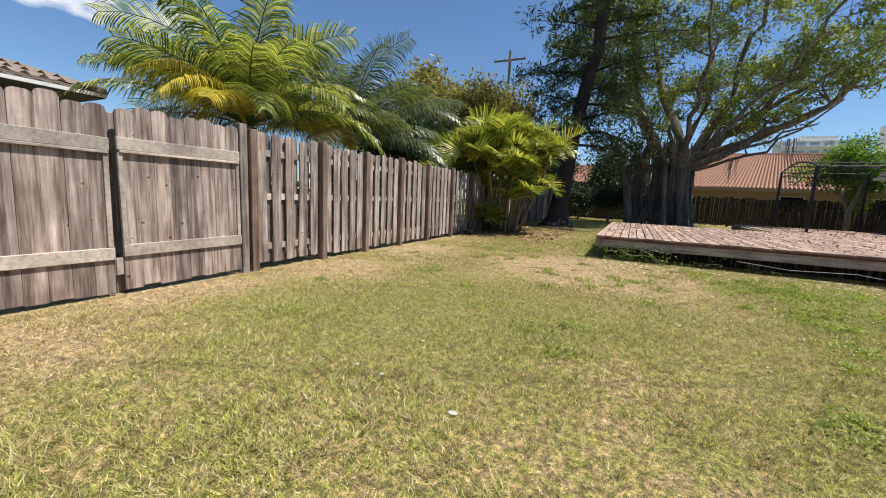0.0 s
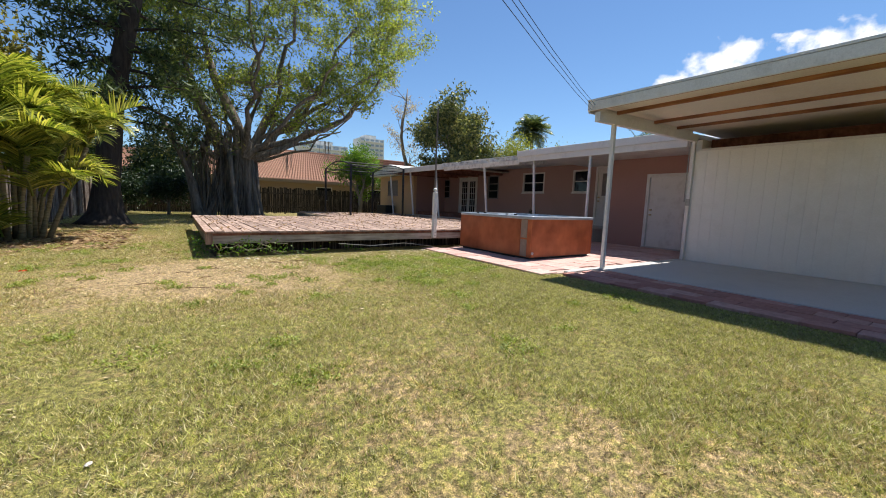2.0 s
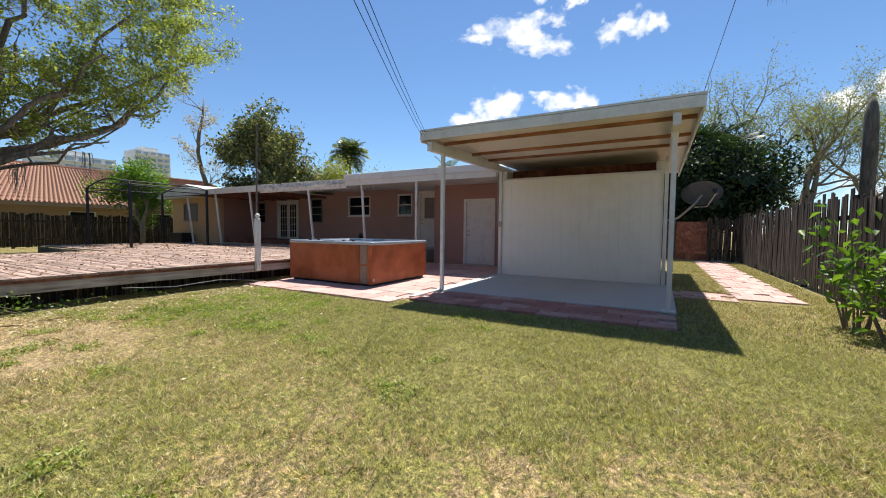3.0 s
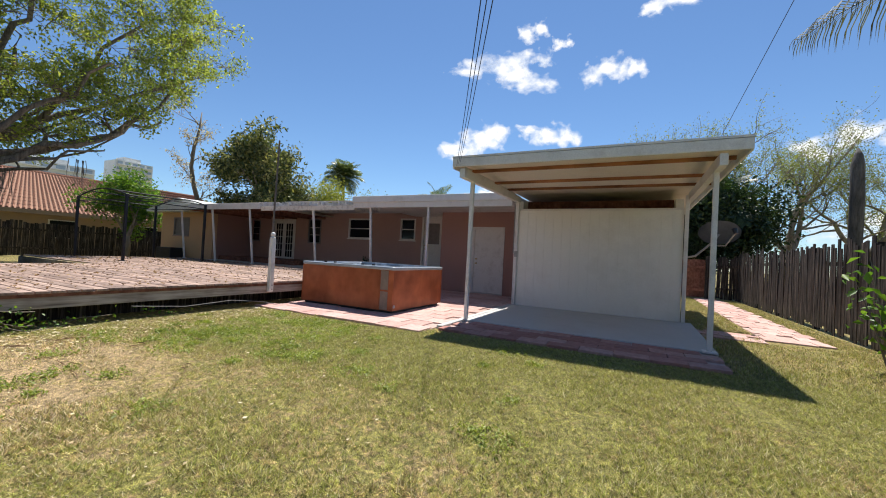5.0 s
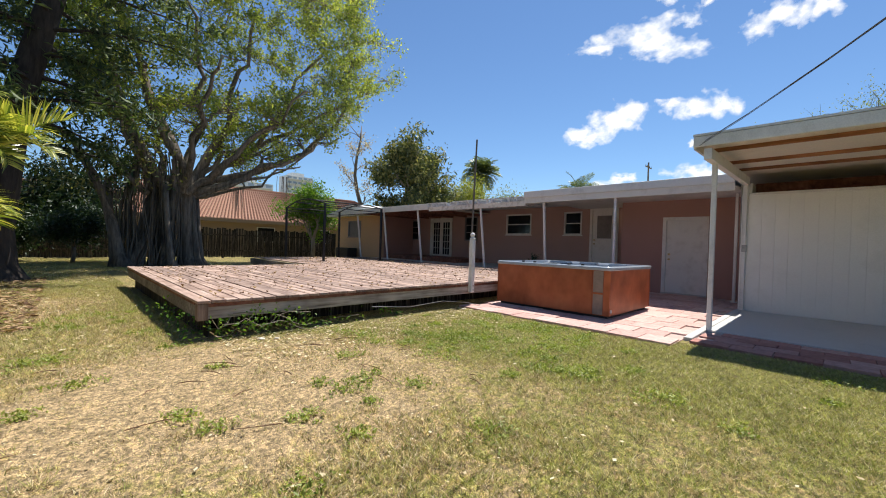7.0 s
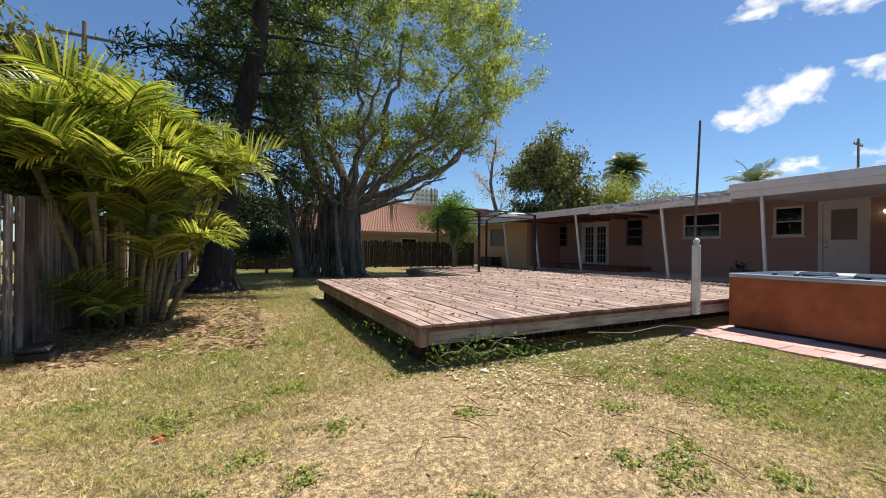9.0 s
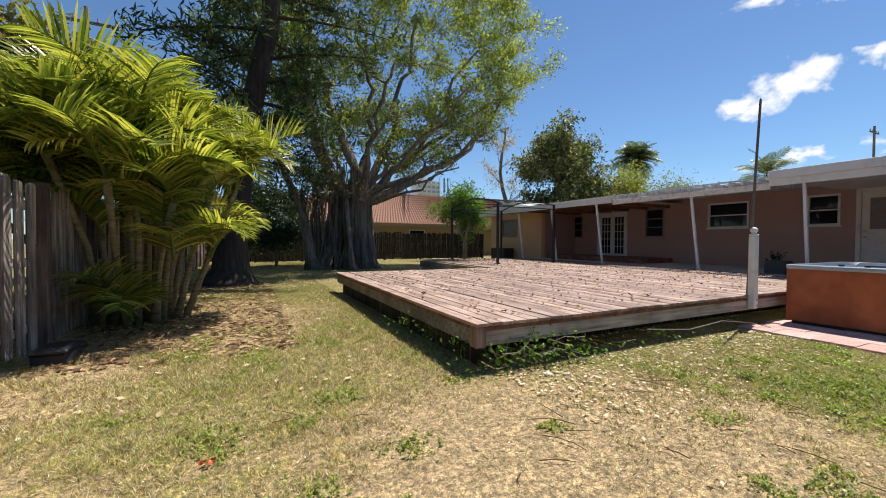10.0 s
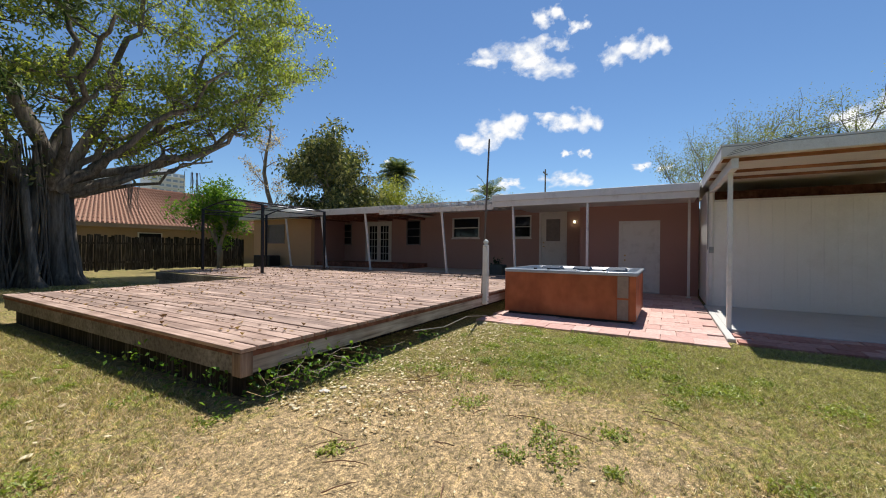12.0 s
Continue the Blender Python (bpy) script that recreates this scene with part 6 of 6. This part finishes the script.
def tower(at, w, d, h, storeys, bays, label):
    t = root("apartment_tower", label, "building", at=at)
    part("wall", boxed(-w / 2, w / 2, -d / 2, d / 2, 0, h), M_ROOF, t)
    part("roof", boxed(-w * 0.25, w * 0.2, -d / 3, d / 3, h, h + 3), M_ROOF, t)
    for s in range(storeys):
        z = h * (s + 0.3) / storeys
        part("balcony", boxed(-w / 2 + 0.5, w / 2 - 0.5, -d / 2 - 1.2, -d / 2, z - 0.7, z), M_WHITE, t)
        for b in range(bays):
            x = -w / 2 + w * (b + 0.5) / bays
            part("window", boxed(x - w / bays * 0.33, x + w / bays * 0.33, -d / 2 - 0.2, -d / 2 + 0.1, z + 0.3, z + h / storeys * 0.5), M_HAZEGLASS, t)


tower((140, 325, 0), 22, 16, 54, 14, 5, "pale high-rise apartment block in the distance")
tower((100, 330, 0), 40, 16, 45, 9, 6, "pale office block in the distance")


# ---- clouds: far backdrop sheets ----
def cloud_material():
    m = bpy.data.materials.new("cloud_vapour")
    m.use_nodes = True
    t = m.node_tree
    t.nodes.remove(t.nodes["Principled BSDF"])
    c = t.nodes.new("ShaderNodeTexCoord")
    o = t.nodes.new("ShaderNodeObjectInfo")
    ln = t.nodes.new("ShaderNodeVectorMath")
    ln.operation = "LENGTH"
    t.links.new(c.outputs["Object"], ln.inputs[0])
    v, _ = shifted(t, coords(t, (1.5, 1.0, 1.0)))
    n = noise_of(t, v, 1.35, 5, 0.5)
    a = t.nodes.new("ShaderNodeMath")
    a.operation = "MULTIPLY_ADD"
    t.links.new(n, a.inputs[0])
    a.inputs[1].default_value = 1.7
    s = t.nodes.new("ShaderNodeMath")
    s.operation = "MULTIPLY"
    t.links.new(ln.outputs["Value"], s.inputs[0])
    s.inputs[1].default_value = -0.84
    t.links.new(s.outputs[0], a.inputs[2])
    al = ramp(t, a.outputs[0], [(0.36, (0, 0, 0)), (0.56, (0.42,) * 3), (0.80, (0.98,) * 3)])
    e = t.nodes.new("ShaderNodeEmission")
    t.links.new(ramp(t, n, [(0.35, (0.72, 0.78, 0.88)), (0.6, (1, 1, 1))]), e.inputs["Color"])
    e.inputs["Strength"].default_value = 0.8
    tr = t.nodes.new("ShaderNodeBsdfTransparent")
    mx = t.nodes.new("ShaderNodeMixShader")
    t.links.new(al, mx.inputs[0])
    t.links.new(tr.outputs[0], mx.inputs[1])
    t.links.new(e.outputs[0], mx.inputs[2])
    t.links.new(mx.outputs[0], t.nodes["Material Output"].inputs["Surface"])
    return m


M_CLOUD = cloud_material()


def cloud(*puffs):
    """A cloud of puffs, each at a bearing (degrees from +x towards +y) and height, with its half sizes in degrees."""
    c = root("cloud", "small white fair-weather cloud", "cloud", kind="structure")
    for k, (azimuth, elevation, half_w, half_h) in enumerate(puffs):
        R = 1500 + 6 * k
        a, e = radians(azimuth), radians(elevation)
        p = Vector((R * math.cos(a) * math.cos(e), R * math.sin(a) * math.cos(e), R * math.sin(e)))
        bm = bmesh.new()
        bmesh.ops.create_grid(bm, x_segments=1, y_segments=1, size=1.0)
        ob = part("puff", bm, M_CLOUD, c)
        ob.matrix_basis = Matrix.Translation(p) @ (-p).to_track_quat("Z", "Y").to_matrix().to_4x4() @ Matrix.Diagonal((R * radians(half_w) * 1.55, R * radians(half_h) * 1.55, 1, 1))


cloud((24.6, 25.7, 2.6, 1.1), (21.4, 26.5, 3.4, 1.7), (17.3, 27.1, 3.0, 1.6), (13.6, 27.0, 2.2, 1.2), (18.4, 25.3, 3.0, 1.4), (14.8, 24.4, 3.4, 1.6))
cloud((6.8, 24.5, 2.2, 1.4), (4.6, 25.4, 2.4, 1.5), (1.9, 25.1, 2.0, 1.4))
cloud((16.4, 30.2, 1.7, 1.1), (14.6, 30.5, 1.6, 1.0))
cloud((11.3, 28.8, 1.3, 0.9))
cloud((26.0, 15.3, 2.6, 1.3), (23.2, 16.5, 3.0, 1.8), (20.4, 17.5, 2.6, 1.9))
cloud((15.4, 18.0, 2.0, 1.0), (12.6, 17.7, 2.8, 1.6), (10.1, 17.3, 2.2, 1.7))
cloud((10.2, 13.2, 1.0, 0.7), (12.8, 13.3, 0.9, 0.6))
cloud((23.4, 8.6, 3.2, 1.1), (20.6, 9.6, 2.0, 0.8))
cloud((13.6, 10.2, 2.6, 1.2), (11.2, 9.6, 2.2, 1.0))
cloud((3.3, 11.0, 1.3, 0.7), (0.6, 10.6, 1.3, 0.5))
cloud((-2.5, 31.4, 2.8, 1.2), (-0.4, 31.0, 1.8, 1.0))
cloud((-17.0, 13.4, 3.0, 1.4), (-20.5, 14.5, 3.6, 1.8), (-24.5, 14.0, 3.0, 1.6))
cloud((-19.0, 4.5, 3.4, 2.0), (-23.0, 5.5, 4.0, 2.6), (-27.5, 5.0, 3.6, 2.2))
cloud((-36, 20, 4.5, 2.0), (-31.0, 19.0, 3.6, 1.8))
cloud((160, 17, 6.0, 1.8), (152, 18, 5.0, 1.5))


# ---- grass and litter ----
OCCUPIED = ((-0.72, 12.1, 8.38, 19.7), (3.95, 12, 0.98, 5.0), (3.62, 12, 4.9, 8.6), (6.7, 17, -0.85, 0.1))


DRIFTS = ((-0.75, 7.33), (-0.26, 6.36), (0.01, 6.23), (-2.24, 7.33), (-1.96, 7.02),
          (-0.17, 6.08), (-0.49, 5.46), (-1.11, 6.08),
          (-0.62, 5.85), (0.32, 5.83))

def free_spots(r, n, x0, x1, y0, y1):
    p = np.stack([r.uniform(x0, x1, n), r.uniform(y0, y1, n)], 1)
    ok = np.ones(n, bool)
    for a, b, c, d in OCCUPIED:
        ok &= ~((p[:, 0] > a) & (p[:, 0] < b) & (p[:, 1] > c) & (p[:, 1] < d))
    return p[ok]


def grass(name, n, x0, x1, y0, y1, height, width, seed, flat=1.0):
    r = np.random.default_rng(seed)
    p = free_spots(r, n, x0, x1, y0, y1)
    # clumps: keep more blades where a slow wave of the plan is high
    step = 0.04
    gx = np.arange(x0, x1 + step, step)
    gy = np.arange(y0, y1 + step, step)
    table = np.array([[0.6 * noise.noise((a * 1.7, b * 1.7, 3)) + 0.5 * noise.noise((a * 5, b * 5, 9)) + 0.8 * noise.noise((a * 11, b * 11, 5)) for b in gy] for a in gx])
    wave = table[((p[:, 0] - x0) / step).astype(int), ((p[:, 1] - y0) / step).astype(int)]
    keep = r.uniform(0, 1, len(p)) < np.clip(0.74 + 0.6 * wave + 4.2 * worn(p), 0.10, 1)
    p = p[keep]
    n = len(p)
    tall = height * r.uniform(0.5, 1.4, n) * (0.6 + 0.8 * np.clip(wave[keep] + 0.3, 0, 1.2))
    a = r.uniform(0, 6.283, n)
    lean = r.uniform(0.2, 1.1, n) * flat
    b = r.uniform(0, 6.283, n)
    w = width * r.uniform(0.6, 1.4, n)
    v = np.zeros((n, 3, 3))
    v[:, 0, :2] = p + np.stack([np.cos(a), np.sin(a)], 1) * w[:, None]
    v[:, 1, :2] = p - np.stack([np.cos(a), np.sin(a)], 1) * w[:, None]
    v[:, 2, :2] = p + np.stack([np.cos(b), np.sin(b)], 1) * (tall * lean)[:, None]
    v[:, 2, 2] = tall
    v[:, :2, 2] = -0.012
    ob = arrays(name, v.reshape(-1, 3), np.arange(3 * n).reshape(-1, 3), M_BLADE)
    return tagged(ob, "short dry grass blades, straw and green", "grass", kind="stuff")


grass("grass", 950000, -4.4, 4.0, -1.3, 8.8, 0.023, 0.0040, 1, flat=2.3)
grass("straw", 800000, -4.4, 4.0, -1.3, 8.8, 0.015, 0.0034, 11, flat=4.0)
grass("grass", 90000, 4.0, 17.0, -1.35, 1.0, 0.035, 0.005, 2)
grass("grass", 300000, -4.4, -0.7, 8.8, 16, 0.032, 0.0052, 13, flat=1.9)
grass("grass", 110000, -4.4, 3.6, 14.6, 28, 0.04, 0.007, 3)


def weeds(n, seed, area=(-3.9, 3.5, 2.6, 8.1), drifts=DRIFTS):
    """Low broad-leaved tufts, some of them in looser drifts."""
    r = np.random.default_rng(seed)
    p = np.concatenate([free_spots(r, n, *area), np.array(drifts).reshape(-1, 2)])
    c = []
    for k, (x, y) in enumerate(p):
        s = r.uniform(0.03, 0.11) if k < len(p) - len(drifts) else r.uniform(0.05, 0.09)
        c += [(x + r.normal(0, s), y + r.normal(0, s), r.uniform(0.008, 0.028)) for _ in range(int(12 + 420 * s))]
    v, f = leaf_cloud(c, 4, 0.012, 0.028, seed=seed, slim=0.5, up=1.6)
    v[:, 2] = np.maximum(v[:, 2], 0.004)
    return tagged(arrays("weeds", v, f, M_WEED), "small bright green weeds in the dry lawn", "weeds", kind="stuff")


weeds(46, 14)
weeds(75, 15, (1.0, 3.4, 5.0, 7.6), ())
weeds(26, 16, (-3.4, -0.9, 8.2, 11.0), ())


def litter(name, n, x0, x1, y0, y1, z, size, mat, seed, label, mask=None, bend=0.16):
    r = np.random.default_rng(seed)
    p = np.stack([r.uniform(x0, x1, n), r.uniform(y0, y1, n)], 1) if mask is None else mask(r, n)
    c = np.concatenate([p, np.full((len(p), 1), z)], 1)
    n = len(c)
    a = r.uniform(0, 6.283, n)
    L = size * r.uniform(0.6, 1.4, n)
    d = np.stack([np.cos(a), np.sin(a), r.normal(0, 0.15, n)], 1)
    s = np.stack([-np.sin(a), np.cos(a), r.normal(0, 0.2, n)], 1)
    up = np.array((0, 0, 1.0))
    curl = r.uniform(0.02, bend, n)[:, None]
    L = L[:, None]
    v = np.stack([c - d * L * 0.5 + up * L * curl, c + s * L * 0.28 + up * L * curl, c + up * 0.001, c - s * L * 0.28 + up * L * curl, c + d * L * 0.5 + up * L * curl], 1)
    v[:, :, 2] = np.maximum(v[:, :, 2], z)
    i = np.arange(n)[:, None] * 5
    f = np.concatenate([i + np.array([[0, 2, 1]]), i + np.array([[0, 3, 2]]), i + np.array([[1, 2, 4]]), i + np.array([[2, 3, 4]])])
    return tagged(arrays(name, v.reshape(-1, 5 * 3).reshape(-1, 3), f, mat), label, "leaves", kind="stuff")


def by_deck(r, n):
    """Leaves blown against the deck, thinning out over the lawn."""
    x = r.uniform(-0.5, 4.0, n)
    y = 8.32 - np.abs(r.normal(0, 0.62, n)) * np.clip(1.1 - 0.08 * x, 0.6, 1.4)
    p = np.stack([x, y], 1)
    return p


litter("fallen_leaves", 2000, 0, 0, 0, 0, 0.016, 0.036, M_LITTER, 4, "pale dry leaves scattered on the lawn by the deck", by_deck)
litter("fallen_leaves", 260, -4.3, 3.6, 3.2, 8.2, 0.018, 0.032, M_LITTER, 5, "pale dry leaves scattered on the lawn")
litter("leaf_crumbs", 3200, -4.2, 3.2, 4.2, 8.4, 0.008, 0.016, M_LITTER, 15, "dry crumbs of leaf and bark on the bare soil")
litter("fallen_leaves", 750, -4.3, -0.8, 8.6, 22, 0.014, 0.055, M_LITTER, 6, "dry leaves thick under the trees")
litter("fallen_leaves", 700, -0.6, 3.5, 14.7, 24, 0.014, 0.08, M_LITTER, 7, "dry leaves thick under the trees")
litter("leaf_mulch", 3400, -4.4, -2.0, 10.0, 17.5, 0.016, 0.09, M_DECKLITTER, 16, "brown leaf mulch under the palm clump")
litter("deck_leaves", 1700, -0.6, 8.4, 8.5, 14.5, 0.466, 0.05, M_DECKLITTER, 8, "curled brown leaves scattered over the deck", bend=0.4)
litter("deck_leaves", 500, 3.7, 8.4, 14.5, 19.4, 0.466, 0.07, M_DECKLITTER, 9, "curled brown leaves scattered over the deck", bend=0.4)
litter("patio_leaves", 25, 3.7, 8.0, 4.9, 8.3, 0.05, 0.045, M_DECKLITTER, 10, "a few brown leaves on the paving")


def twigs(n, seed):
    """Thin dry sticks lying on the lawn."""
    r = np.random.default_rng(seed)
    bm = bmesh.new()
    for x, y in free_spots(r, n, -3.6, 2.4, 5.4, 8.2):
        a, ln, bend = r.uniform(0, 6.28), r.uniform(0.1, 0.32), r.normal(0, 0.25)
        pts = [(x + ln * f * math.cos(a + bend * f), y + ln * f * math.sin(a + bend * f), 0.016 + 0.012 * math.sin(3 * f)) for f in (0, 0.35, 0.7, 1.0)]
        tube(bm, pts, [0.0035, 0.0035, 0.003, 0.0015], 5)
    return tagged(part("fallen_twigs", bm, M_PINETWIG), "thin red-brown twigs fallen on the dry lawn", "twigs", kind="stuff")


twigs(46, 23)


# ---- paving pieces ----
def patio():
    r = random.Random(17)
    bed = tagged(part("patio", boxed(3.70, GX, 4.825, 8.40, -0.1, 0.012), M_PATIOBED), "pink paver patio round the hot tub", "patio", kind="structure")
    edge = tagged(part("paver_strip", boxed(4.02, 4.99, 1.02, 4.72, -0.1, 0.012), M_PATIOBED), "strip of worn red pavers before the slab", "paving", kind="structure")
    path = tagged(part("path", boxed(7.0, 16.9, -0.86, 0.06, -0.1, 0.008), M_PATIOBED), "brick path along the side fence to the gate", "path", kind="structure")
    spur = tagged(part("path", boxed(6.65, 7.5, 0.07, 1.0, -0.1, 0.008), M_PATIOBED), "short brick spur beside the slab", "path", kind="structure")

    def lay(parent, mat, x0, x1, y0, y1, w, l, z, jitter=0.8, along="y", skip=0.0):
        me = piece_mesh("paver", boxed(-w / 2 + 0.003, w / 2 - 0.003, -l / 2 + 0.003, l / 2 - 0.003, -0.04, 0.0, 0.004), mat)
        k, x = 0, x0 + w / 2
        while x < x1 - w * 0.3:
            y = y0 + l / 2 - (l / 2 if k % 2 else 0)
            while y < y1 - l * 0.2:
                if y - l / 2 >= y0 - 0.11 and r.random() >= skip:
                    share("paver", me, pose(x + r.uniform(-0.004, 0.004), y + r.uniform(-0.004, 0.004), z + r.uniform(-0.005, 0.006), r.uniform(-jitter, jitter), r.uniform(-jitter, jitter), r.uniform(-jitter, jitter)), parent)
                y += l
            x += w
            k += 1

    lay(bed, M_PAVER, 3.62, GX - 0.02, 4.83, 8.42, 0.40, 0.40, 0.034, 0.35)
    lay(edge, M_REDPAVER, 3.98, 4.99, 1.02, 4.74, 0.245, 0.41, 0.036, 1.3)
    lay(path, M_PAVER, 7.0, 16.9, -0.86, 0.06, 0.41, 0.23, 0.026, 1.2, skip=0.03)
    lay(spur, M_PAVER, 6.65, 7.45, 0.08, 1.0, 0.26, 0.40, 0.026, 1.2)


patio()
